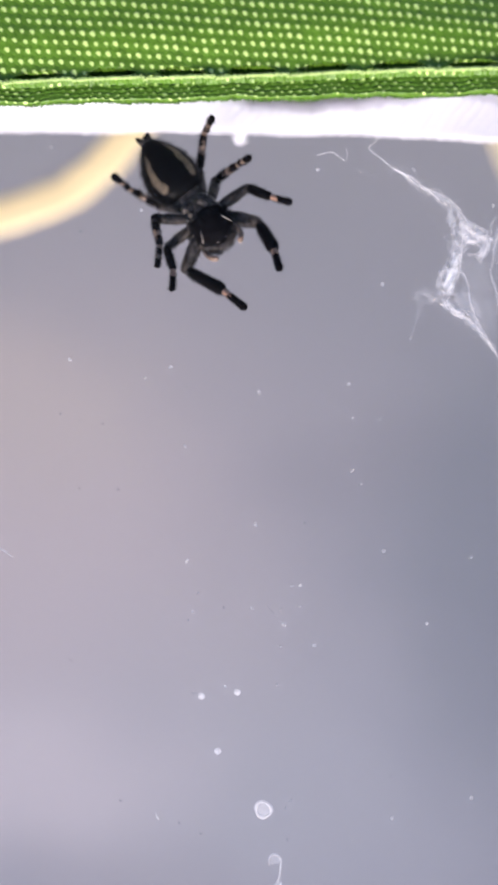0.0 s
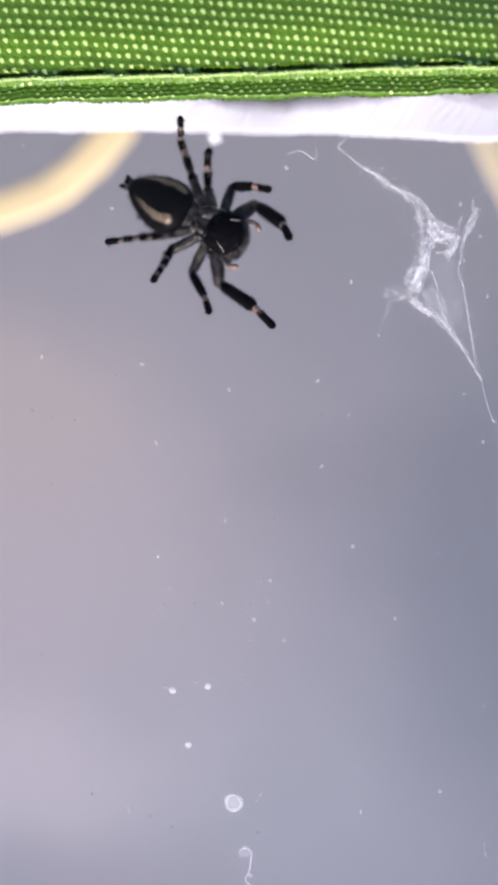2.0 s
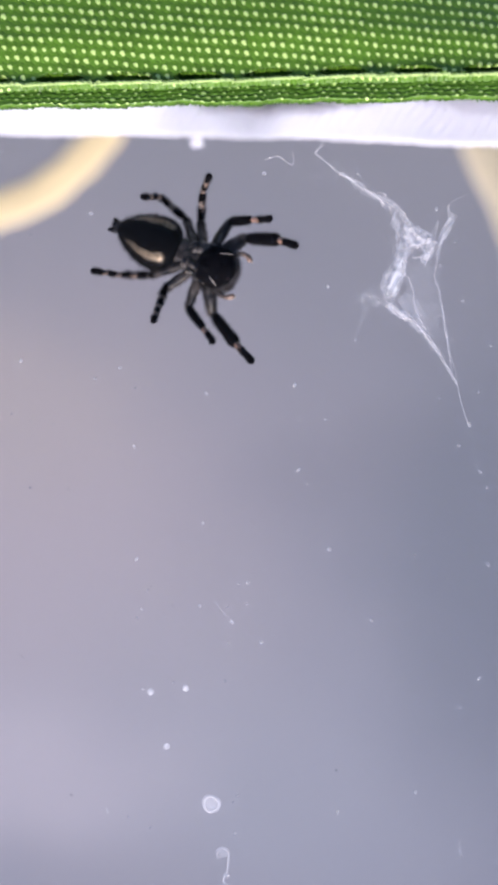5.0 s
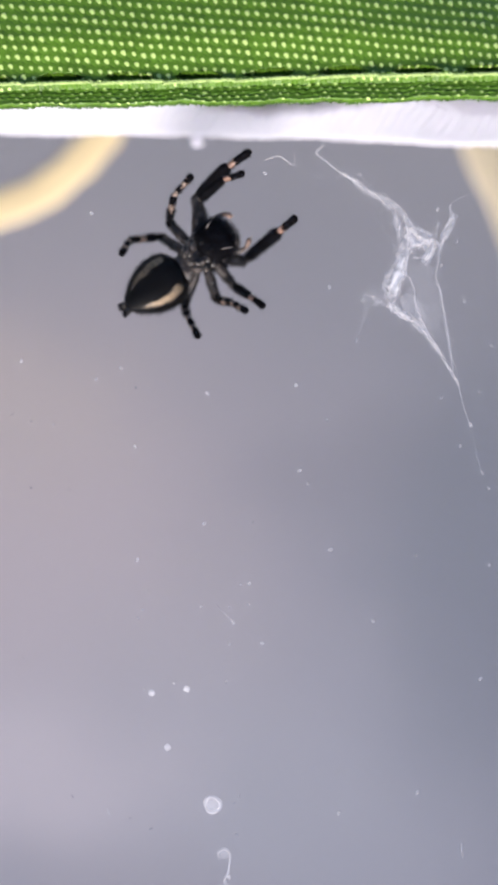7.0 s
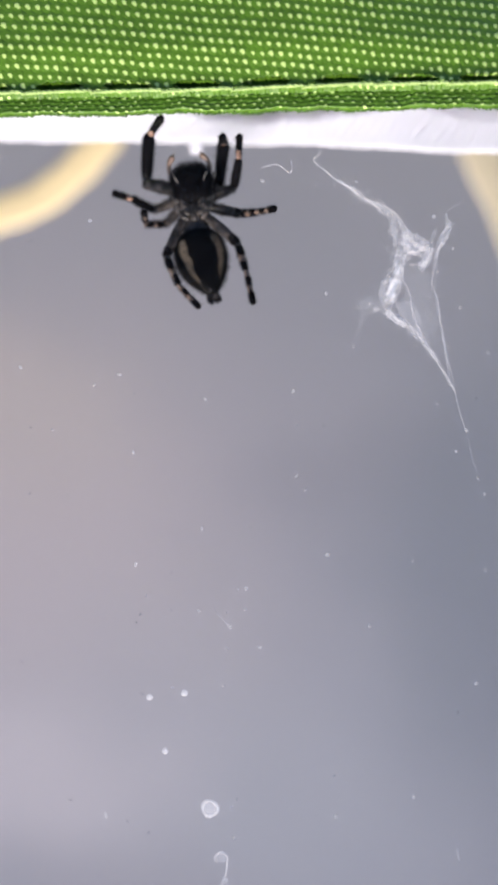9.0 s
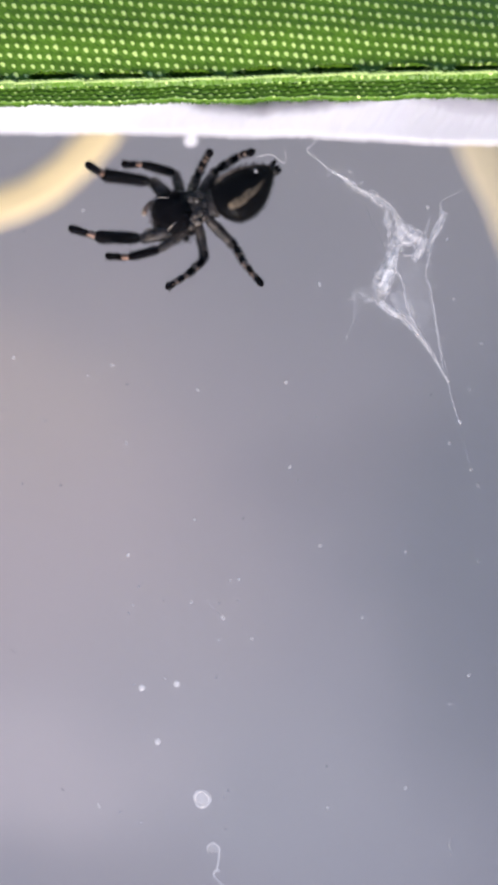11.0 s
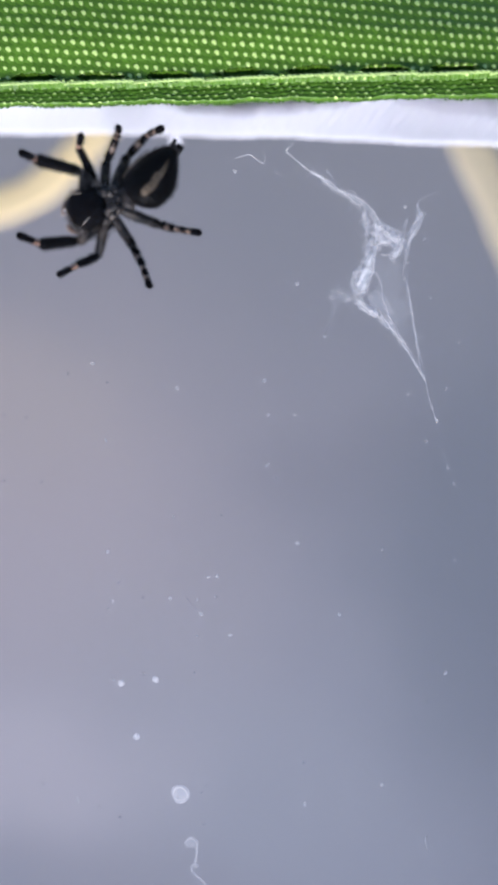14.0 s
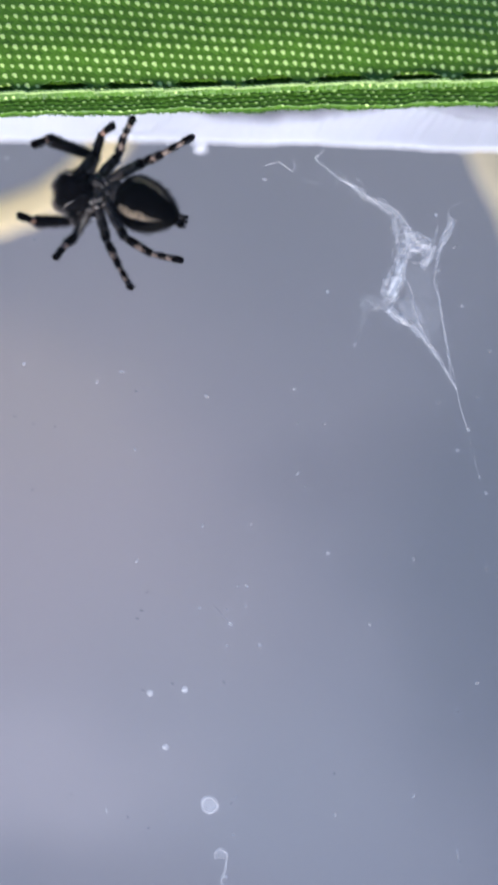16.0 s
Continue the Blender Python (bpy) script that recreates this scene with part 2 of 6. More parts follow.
def tube(bm, spine, radii, n=8, flat=1.0, mats=None, caps=True):
    """A tube of rings round a spine of points in mm; mats gives a material index for each stretch."""
    spine = [Vector(p) for p in spine]
    rings, side = [], None
    for i, p in enumerate(spine):
        d = (spine[min(i + 1, len(spine) - 1)] - spine[max(i - 1, 0)]).normalized()
        if side is None:
            side = d.orthogonal().normalized()
        side = (side - d * side.dot(d))
        side = side.normalized() if side.length > 1e-6 else d.orthogonal().normalized()
        up = d.cross(side)
        rings.append([bm.verts.new((p + (side * math.cos(a) + up * math.sin(a) * flat) * radii[i]) * MM)
                      for a in (TAU * k / n for k in range(n))])
    for i, (a, b) in enumerate(zip(rings, rings[1:])):
        for k in range(n):
            f = bm.faces.new((a[k], a[(k + 1) % n], b[(k + 1) % n], b[k]))
            f.material_index = mats[i] if mats else 0
    if caps:
        for ring, mi in ((rings[0], 0), (rings[-1], -1)):
            f = bm.faces.new(ring)
            f.material_index = mats[mi] if mats else 0


def egg(bm, centre, size, n=20, m=14, squash=None, mat=0):
    """An ellipsoid in mm; squash(x, y, z) may reshape the unit sphere first."""
    rows = []
    for i in range(m + 1):
        th = math.pi * i / m
        row = []
        for k in range(n):
            ph = TAU * k / n
            p = (math.cos(th), math.sin(th) * math.cos(ph), math.sin(th) * math.sin(ph))
            if squash:
                p = squash(*p)
            row.append(bm.verts.new(Vector([c + s * q for c, s, q in zip(centre, size, p)]) * MM))
            if i in (0, m):
                break
        rows.append(row)
    for i in range(m):
        a, b = rows[i], rows[i + 1]
        for k in range(n):
            k2 = (k + 1) % n
            if len(a) == 1:
                f = bm.faces.new((a[0], b[k], b[k2]))
            elif len(b) == 1:
                f = bm.faces.new((a[k], b[0], a[k2]))
            else:
                f = bm.faces.new((a[k], b[k], b[k2], a[k2]))
            f.material_index = mat


def bristles(bm, rng, count, spot, length, thick=0.012, mat=0):
    """Short tapering hairs; spot(rng) gives a root and a direction, in mm."""
    for _ in range(count):
        root, way = spot(rng)
        way = way.normalized()
        s = way.orthogonal().normalized()
        u = way.cross(s)
        tip = bm.verts.new((root + way * length * rng.uniform(0.45, 1.35)) * MM)
        foot = [bm.verts.new((root + (s * math.cos(a) + u * math.sin(a)) * thick) * MM) for a in (0, TAU / 3, 2 * TAU / 3)]
        for k in range(3):
            bm.faces.new((foot[k], foot[(k + 1) % 3], tip)).material_index = mat


def smooth_line(points, steps=6):
    """A Catmull-Rom line through a few points."""
    p = [Vector(q) for q in points]
    p = [p[0] * 2 - p[1]] + p + [p[-1] * 2 - p[-2]]
    out = []
    for i in range(1, len(p) - 2):
        for s in range(steps):
            t = s / steps
            out.append(0.5 * (2 * p[i] + (p[i + 1] - p[i - 1]) * t + (2 * p[i - 1] - 5 * p[i] + 4 * p[i + 1] - p[i + 2]) * t * t
                              + (3 * p[i] - p[i - 1] - 3 * p[i + 1] + p[i + 2]) * t ** 3))
    return out + [p[-2]]


def slab(name, u0, u1, v0, v1, w0, w1, mat, bevel=0.0):
    bm = bmesh.new()
    bmesh.ops.create_cube(bm, size=1, matrix=Matrix.Translation(at((u0 + u1) / 2, (v0 + v1) / 2, (w0 + w1) / 2))
                          @ Matrix.Diagonal(((u1 - u0) * MM, (v1 - v0) * MM, (w1 - w0) * MM, 1)))
    if bevel:
        bmesh.ops.bevel(bm, geom=bm.edges[:], offset=bevel * MM, segments=2, affect="EDGES")
    return part(name, bm, mat, smooth=False)


def ease(x):
    x = np.clip(x, 0, 1)
    return x * x * (3 - 2 * x)


# ---- the enclosure ----
tagged(slab("ground", -760, 760, -800, 620, -LIFT - 30, -LIFT - 6, GROUND), kind="structure", label="dull brown surface under the enclosure")
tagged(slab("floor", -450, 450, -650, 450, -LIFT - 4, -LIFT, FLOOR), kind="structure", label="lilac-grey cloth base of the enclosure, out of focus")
for wall_name, box in (("wall_north", (-450, 450, 446, 450)), ("wall_south", (-450, 450, -650, -646)),
                       ("wall_west", (-450, -446, -646, 446)), ("wall_east", (446, 450, -646, 446))):
    tagged(slab(wall_name, *box, -LIFT, -0.5, GREY_CLOTH), kind="structure", label="grey cloth side wall of the enclosure")

pane = slab("window_1", -445, 445, -645, 60, -0.15, 0.0, VINYL)
pane.visible_shadow = False
tagged(pane, kind="structure", label="clear flexible vinyl window, dusty and smeared")

# the green cloth panel sewn along the top of the window: woven relief, a stitched groove, a turned hem
EDGE = 18.76                      # lower edge of the hem
SEAM = 19.77                      # the stitched line
STITCH_U = [-22.98 + 4.12 * k for k in range(12)]


def hem_line(u):
    return EDGE + 0.004 * u + 0.05 * np.sin(u * 0.8) + 0.03 * np.sin(u * 2.3 + 1)


def seam_line(u):
    return SEAM + 0.008 * u + 0.04 * np.sin(u * 0.35)


def cloth_height(u, v):
    """Height of the green cloth over the window, in mm, and its painted glints."""
    s = v - seam_line(u)
    near = np.min(np.abs(u[..., None] - np.array(STITCH_U)), -1)
    pinch = ease((near - 0.34 - 0.25 * np.abs(np.sin(u * 1.7))) / 0.9)
    s = s + 0.035 * np.sin(u * 11.0) * np.sin(u * 3.7) + 0.02 * np.sin(u * 23.0 + v)
    fall = np.minimum(0.21 * np.clip(v - 20.0, 0, None), 1.3) * ease((u - 1.0) / 13.0)
    base = 1.35 - fall + 0.05 * np.sin(u * 0.5 + 1) + 0.03 * np.sin(u * 1.9) + 0.35 * ease((s - 0.4) / 2.4)
    slot = (0.80 + 0.12 * np.sin(u * 0.9)) * ease(pinch * 3)
    wide = 0.02 + (0.20 + 0.03 * np.sin(u * 1.3 + 2)) * pinch + 0.025 * np.sin(u * 7.3) * np.sin(u * 2.9) * pinch
    deep = slot * np.exp(-np.abs((s - 0.40) / wide) ** 5)
    base = base - deep
    edge = v - hem_line(u)
    # the turned hem: a flat bead, lowest where the thread pulls it down
    bead = 1.02 - 0.15 * edge + 0.03 * np.sin(u * 3.1) + 0.04 * np.sin(u * 1.3 + 2)
    base = np.where(s < 0.3, bead + (base - bead) * ease((s - 0.05) / 0.2), base)
    base = base + 0.22 * np.exp(-((s - 0.08) / 0.08) ** 2)
    base = base - 0.3 * (1 - np.clip(edge / 0.08, 0, 1)) ** 2
    # lattice of thread floats
    hem = s < 0.3
    lay = 39.7 / (41.4 - 1.35 + fall - 0.35 * ease((s - 0.4) / 2.4))
    x, y = (u * lay - 4) / 10, (v * lay - 23) / 4
    p = -3.499 + 19.101 * x + 1.884 * y + 0.469 * x * x - 0.175 * x * y + 0.046 * y * y
    q = 0.618 - 2.017 * x - 7.283 * y - 0.201 * x * x - 0.176 * x * y + 0.117 * y * y
    turn = (v - hem_line(u) - 0.10 + 0.035 * np.sin(u * 1.3)) / 0.27
    p = np.where(hem, u / 0.52 + 0.42 * np.round(turn) + 0.22 * np.sin(u * 0.9) + 0.12 * np.sin(u * 2.3), p)
    q = np.where(hem, turn, q)
    ip, iq = np.round(p), np.round(q)
    wild = np.sin(ip * 12.9898 + iq * 78.233) * 43758.5453
    wild = wild - np.floor(wild)
    fp, fq = p - ip + 0.08 * (wild - 0.5), q - iq + 0.1 * (np.sin(wild * 40) * 0.5)
    round_about = np.arctan2(fq, fp)
    reach = (0.266 + 0.06 * wild) * (1 + 0.10 * np.cos(3 * round_about + 1.2 + 2 * wild) + 0.06 * np.sin(5 * round_about + 6 * wild))
    dist = (fp / reach) ** 2 + (fq / (reach * np.where(hem, 1.1, 1.08))) ** 2
    floats = np.clip(1 - dist, 0, 1) ** 0.5
    cross = np.clip(1 - ((np.abs(fp) - 0.5) / 0.33) ** 2 - (fq / 0.5) ** 2, 0, 1) ** 0.5
    fine = 0.009 * np.sin(p * TAU * 5 + q) + 0.009 * np.sin(q * TAU * 6 + 2 * np.sin(p * 3))
    d1, d2 = p - ip - 0.42, q - iq - 0.36
    d1, d2 = d1 - np.round(d1), d2 - np.round(d2)
    pit = np.exp(-((d1 + d2) / 0.42) ** 2 - ((d1 - d2) / 0.2) ** 2) * np.where(hem, 3.4 * wild, 1.0)
    weave = (0.016 + 0.014 * wild) * floats + 0.004 * cross + fine - (0.018 + 0.03 * wild) * pit
    mask = np.clip(1.25 - 1.25 * dist, 0, 1) * (0.72 + 0.4 * wild)
    inside = np.exp(-((s - 0.40) / (wide * 0.95)) ** 4)
    # glints fade out inside the slot and thin along the hem
    mask = mask * (1 - inside * pinch) * np.where(s > 0.3, 1.06, 0.26 + 0.5 * np.abs(np.sin(wild * 57)))
    return base + weave * ease(edge / 0.06), mask, 0.3 * deep


def green_cloth():
    us = np.arange(-25, 24.01, 0.05)
    vs = np.concatenate([np.arange(EDGE - 0.25, 21.0, 0.035), np.arange(21.0, 28.6, 0.05)])
    U, V = np.meshgrid(us, vs)
    W, pale, under = cloth_height(U, V)
    keep = V - hem_line(U)
    W = np.where(keep < 0, np.maximum(0.66 + keep * 2.6, 0.02), W)
    slub = np.sin(U * 11 + 2 * np.sin(U * 1.9) + W * 5) * np.sin(W * 13 + U * 3)
    V = V + 0.045 * slub * np.exp(-(keep / 0.2) ** 2)
    V = np.where(keep < 0, hem_line(U) + 0.62 * (0.66 - W), V)      # tucked back under the bead
    pale = np.where(keep < 0.02, 0.0, pale)
    pts = np.stack([U, V + under, W + LIFT], -1).reshape(-1, 3)      # the panel folds back under itself along the seam
    cloth = sheet("fabric_panel", pts, len(vs), len(us), GREEN)
    cloth.data.attributes.new("pattern", "FLOAT", "POINT").data.foreach_set("value", pale.ravel().astype(np.float32))
    tagged(cloth, "bright green woven nylon panel with a stitched hem", "fabric")
    far = bmesh.new()
    for u0, u1, v0, v1 in ((-446, -25.02, 19.2, 446), (24.02, 446, 19.2, 446), (-25.02, 24.02, 28.58, 446)):
        bmesh.ops.create_cube(far, size=1, matrix=Matrix.Translation(at((u0 + u1) / 2, (v0 + v1) / 2, 0.62))
                              @ Matrix.Diagonal(((u1 - u0) * MM, (v1 - v0) * MM, 1.2 * MM, 1)))
    part("outer_cloth", far, PLAIN_GREEN, cloth, smooth=False)
    rng = random.Random(4)
    for u in STITCH_U[:-1]:
        bm = bmesh.new()
        line, rad = [], []
        for k in range(41):
            f = k / 40
            x = u - 0.1 + f * 4.3
            dip = abs(2 * f - 1) ** 22
            line.append((x, seam_line(x) + 0.03 + 0.10 * (f - 0.5) + rng.uniform(-0.01, 0.01),
                         LIFT + 1.47 - 0.14 * dip + 0.05 * math.sin(f * math.pi)))
            rad.append((0.062 + 0.016 * math.sin(k * 0.7 + u)) * (1 - 0.35 * dip))
        for ply in (0, 1):
            tube(bm, [(x, y + 0.048 * math.cos(x * 11 + math.sin(x * 3.1) + ply * math.pi), z + 0.04 * math.sin(x * 11 + math.sin(x * 3.1) + ply * math.pi)) for x, y, z in line], rad, 7)
        part("stitch", bm, THREAD, cloth, "pale green sewing thread")
    fray = bmesh.new()
    for _ in range(1500):
        u = rng.uniform(-24, 23)
        v = hem_line(u) + rng.uniform(-0.02, 0.10)
        d = Vector((rng.uniform(-0.9, 0.3), -1, rng.uniform(-0.4, 0.8))).normalized() * rng.uniform(0.05, 0.13)
        o = Vector((u, v, LIFT + rng.uniform(0.55, 0.85)))
        tube(fray, [o, o + d * 0.5 + Vector((0, 0, 0.03)), o + d], [0.045, 0.042, 0.014], 4)
    part("frayed_edge", fray, FRAY, cloth, "frayed green yarn ends")


green_cloth()


def white_tape():
    """The white twill tape that lines the top edge behind the window."""
    us = np.arange(-40, 40.01, 0.08)
    vs = np.arange(0, 6.01, 0.06)
    U, T = np.meshgrid(us, vs)
    low = 20.72 - 0.036 * (U + 2) - 0.0006 * (U + 2) ** 2 + 0.04 * np.sin(U * 0.9) + 0.02 * np.sin(U * 2.7)
    V = low + T
    ridge = np.sin((U * 0.80 - T * 0.52) * TAU / 0.60 + 0.7 * np.sin(U * 1.1 + T * 2.3) + 0.5 * np.sin(U * 2.7 - T * 4.1))
    # added fold turns from the sun, making the dark crescent under the hem
    shade_crease = np.minimum(1.62 + 0.62 * ((U + 0.9) / 6.0) ** 2, 2.05 + 0.4 * ((U - 18) / 4.5) ** 2) + 0.08 * np.sin(U * 1.7) + 0.05 * np.sin(U * 4.1)
    sag = np.logaddexp(0, (T - shade_crease) / 0.06) * 0.06
    W = -8.6 - (1.6 - 0.75 * ease((U - 6) / 6)) * sag + 0.05 * ridge * ease((T - 0.3) / 0.6) + 0.015 * np.sin(U * 7.1) * np.sin(T * 8.3) - 0.05 * np.exp(-T / 0.1) + 0.12 * np.sin(U * 0.45) - 0.17 * T * ease((U - 1) / 14)
    tape = sheet("edging_tape", np.stack([U, V, W + LIFT], -1).reshape(-1, 3), len(vs), len(us), WHITE)
    thick = tape.modifiers.new("thick", "SOLIDIFY")
    thick.thickness, thick.offset = 0.5 * MM, -1
    tagged(tape, "bright white twill tape edging behind the vinyl", "tape")
    bm = bmesh.new()
    rng = random.Random(21)
    for _ in range(70):
        o = Vector((-5.72 + rng.uniform(-0.34, 0.34), 20.95, LIFT - 8.95 + rng.uniform(-0.12, 0.1)))
        d = Vector((rng.gauss(0, 0.07), -rng.uniform(0.45, 0.8), rng.uniform(-0.1, 0.1)))
        tube(bm, [o, o + d * 0.5 + Vector((rng.gauss(0, 0.05), 0, 0)), o + d], [0.05, 0.055, 0.03], 4)
    part("loose_thread_tuft", bm, WHITE, tape, "small white tuft at the tape edge")
    bm = bmesh.new()
    bmesh.ops.create_cube(bm, size=1, matrix=Matrix.Translation(at(0, 27.6, -4.6)) @ Matrix.Diagonal((0.08, 2.4 * MM, 8.6 * MM, 1)))
    part("tape_fold", bm, WHITE, tape, smooth=False)


white_tape()


def rattan(points, w, half, label, mat):
    """A bent strip of split rattan deep in the enclosure: rounded edges, its flat side up."""
    bm = bmesh.new()
    line = smooth_line([(u, v, w + LIFT) for u, v in points], 8)
    rings = []
    for i, p in enumerate(line):
        d = (line[min(i + 1, len(line) - 1)] - line[max(i - 1, 0)]).normalized()
        side = Vector((-d.y, d.x, 0)).normalized()
        r = half * (1 + 0.04 * math.sin(i * 0.45) + 0.02 * math.sin(i * 1.7))
        rings.append([bm.verts.new((p + side * (r * math.copysign(abs(math.cos(a)) ** 0.4, math.cos(a)))
                                    + Vector((0, 0, 0.15 * half * math.copysign(abs(math.sin(a)) ** 0.7, math.sin(a))))) * MM)
                      for a in (TAU * k / 16 for k in range(16))])
    for a, b in zip(rings, rings[1:]):
        for k in range(16):
            bm.faces.new((a[k], a[(k + 1) % 16], b[(k + 1) % 16], b[k]))
    bm.faces.new(rings[0])
    bm.faces.new(rings[-1])
    return tagged(part("rattan_hoop", bm, mat), label, "hoop", "rattan hoops in the enclosure")


rattan([(-38.8, 23.3), (-35.5, 24.0), (-33.5, 24.5), (-32.1, 25.0), (-29.9, 25.7), (-27.7, 26.6), (-25.5, 28.0), (-23.2, 29.9), (-21.5, 31.6), (-20.1, 33.3), (-18.9, 35.0), (-17.5, 36.9), (-16.2, 39.1)], -38.0, 2.0, "blurred tan rattan hoop curving under the tape", TAN)
rattan([(-127.95 + 169.09 * math.cos(radians(29.2 - 1.56 * k)), -44.18 + 169.09 * math.sin(radians(29.2 - 1.56 * k))) for k in range(11)],
       -38.0, 2.3, "blurred greyish beige rattan hoop deep in the enclosure", GREYISH)

# ---- dust and dried drops on the window ----
def speck(u, v, r, seed, mat=DUST):
    rng = random.Random(seed)
    bm = bmesh.new()
    k1, k2, k3 = rng.uniform(0.75, 1.1), rng.uniform(0.75, 1.1), rng.uniform(0, 6)
    big = r > 0.15
    rough = 0.05 if big else 0.2
    if big:
        k1, k2 = 0.9 + 0.1 * k1, 0.9 + 0.1 * k2
    egg(bm, (0, 0, 0), (r * k1, r * k2, r * (0.12 if big else 0.35)), 18, 8, lambda x, y, z: (x * (1 + rough * math.sin(3 * y + k3)), y * (1 + 0.8 * rough * math.sin(4 * x + k3)), z))
    for _ in range(0 if big else 4):
        a, d, q = rng.uniform(0, TAU), rng.uniform(0.5, 1.2) * r, r * rng.uniform(0.2, 0.5)
        egg(bm, (d * math.cos(a), d * math.sin(a), 0), (q, q * rng.uniform(0.6, 1.4), q * 0.3), 8, 5)
    ob = part("dust_speck", bm, mat)
    ob.matrix_world = place(u, v, r * 0.3, 0, 0, rng.uniform(0, 360))
    return tagged(ob, "tiny whitish dust speck stuck to the vinyl", "dust", "dust on the window")


for i, (u, v) in enumerate([(-5.31, -16.14), (-7.47, -16.43)]):
    speck(u, v, 0.205, 100 + i, DUST)
speck(-6.49, -19.76, 0.2, 102, RESIDUE)
for i, (u, v) in enumerate([(-10.87, 2.71), (-9.32, 3.36), (-15.45, 3.81), (-4.07, 1.87), (-8.49, -1.35), (1.24, 2.35), (1.47, -2.77), (-4.26, -6.03), (-8.33, -8.24), (-4.46, -11.06), (-1.54, -9.64), (-2.53, -12.0), (-0.74, -13.26), (5.93, -11.78), (3.32, -7.53), (12.36, -15.21), (3.97, -23.61), (8.66, -22.24), (-11.15, 12.7), (-0.64, 14.95), (3.19, 8.21), (9.55, 12.76), (11.61, 0.02)]):
    speck(u, v, 0.125, 200 + i, MIDDUST)
for i, (u, v) in enumerate([(-6.08, -15.84), (-2.9, -15.68), (-7.95, -16.26), (-2.12, -22.71), (-2.39, -23.17), (-2.25, -25.1), (3.07, 0.29), (-8.46, 2.2), (1.48, 0.29), (2.01, -3.55), (-1.31, -5.9), (-7.67, -10.17), (-8.05, -11.32), (-8.3, -11.84), (-6.15, -11.02), (-2.74, -11.11), (-2.09, -9.69), (-1.6, -10.92), (-2.7, -13.36), (11.27, -17.01), (3.89, -21.04), (12.85, 4.67), (11.0, -1.23), (12.31, -2.84), (12.72, -3.75), (9.87, 1.62), (12.15, 1.96), (8.49, -7.82), (12.85, -8.35), (-14.78, 11.48), (-16.52, 16.47), (11.16, 7.37), (10.66, 10.8), (4.95, 14.86), (-7.54, -24.89), (-8.83, -24.25), (-12.41, -23.0), (-12.52, -3.99), (-14.9, -3.94), (-16.02, 0.58), (-14.87, 0.13), (-13.48, -0.03), (4.86, 5.05), (9.78, 9.44)]):
    speck(u, v, 0.1, 300 + i, FAINT)


def residue_ring():
    bm = bmesh.new()
    spine = []
    for k in range(33):
        a = TAU * k / 32
        r = 0.46 * (1 + 0.07 * math.cos(2 * a + 2.6) + 0.04 * math.cos(3 * a))
        spine.append((r * 1.08 * math.cos(a), r * 0.95 * math.sin(a), 0.03))
    tube(bm, spine, [0.095 + 0.025 * math.sin(k * 0.6) for k in range(33)], 8, caps=False)
    for vert in bm.verts:
        vert.co.z *= 0.3
    ob = part("dried_drop", bm, RESIDUE)
    film = bmesh.new()
    egg(film, (0, 0, 0.015), (0.44, 0.40, 0.02), 20, 6)
    part("film", film, MILK, ob, "thin milky film inside the ring")
    ob.matrix_world = place(-3.72, -23.28, 0.01)
    tagged(ob, "pale ring of a dried water drop on the vinyl", "water stain")


residue_ring()


def fibre(name, points, radius, mat, label, category):
    bm = bmesh.new()
    line = smooth_line([(u, v, LIFT + 0.05) for u, v in points], 7)
    n = len(line) - 1
    tube(bm, line, [radius * (1 - 0.5 * abs(2 * i / n - 1) ** 3) for i in range(n + 1)], 6)
    return tagged(part(name, bm, mat), label, category)


curl = fibre("curled_drip", [(-3.32, -26.68), (-3.39, -26.26), (-3.04, -26.0), (-2.66, -26.24), (-2.66, -26.66), (-2.76, -27.47),
                             (-2.97, -28.08), (-2.2, -28.8), (-1.96, -29.42)], 0.055, RESIDUE, "hooked whitish drip trail dried on the vinyl", "water stain")
bead = bmesh.new()
egg(bead, (-2.70, -27.75, LIFT + 0.05), (0.11, 0.12, 0.06), 10, 8)
part("bead", bead, RESIDUE, curl)
stain = bmesh.new()
egg(stain, (-3.0, -26.35, LIFT + 0.02), (0.34, 0.3, 0.015), 16, 6)
part("film", stain, FAINT, curl, "thin milky film inside the hook")
fibre("lint_fibre", [(-3.53, -10.81), (-3.22, -11.25), (-2.53, -11.97)], 0.03, FAINT, "short pale lint fibre on the vinyl", "lint")
fibre("lint_fibre", [(-10.24, -23.69), (-10.2, -23.9), (-10.1, -24.07)], 0.05, DUST, "short pale lint fibre on the vinyl", "lint")
fibre("lint_fibre", [(-15.65, -14.22), (-15.48, -14.36), (-15.3, -14.5)], 0.04, FAINT, "short pale lint fibre on the vinyl", "lint")
fibre("lint_fibre", [(7.25, -16.47), (7.15, -16.67), (7.12, -16.85)], 0.04, FAINT, "short pale lint fibre on the vinyl", "lint")
fibre("lint_fibre", [(11.4, -25.22), (11.34, -25.68), (11.55, -26.26)], 0.06, FAINT, "short pale lint fibre on the vinyl", "lint")
fibre("lint_fibre", [(-20.0, -7.55), (-19.45, -7.77), (-18.96, -8.18)], 0.06, MIDDUST, "short pale lint fibre on the vinyl", "lint")


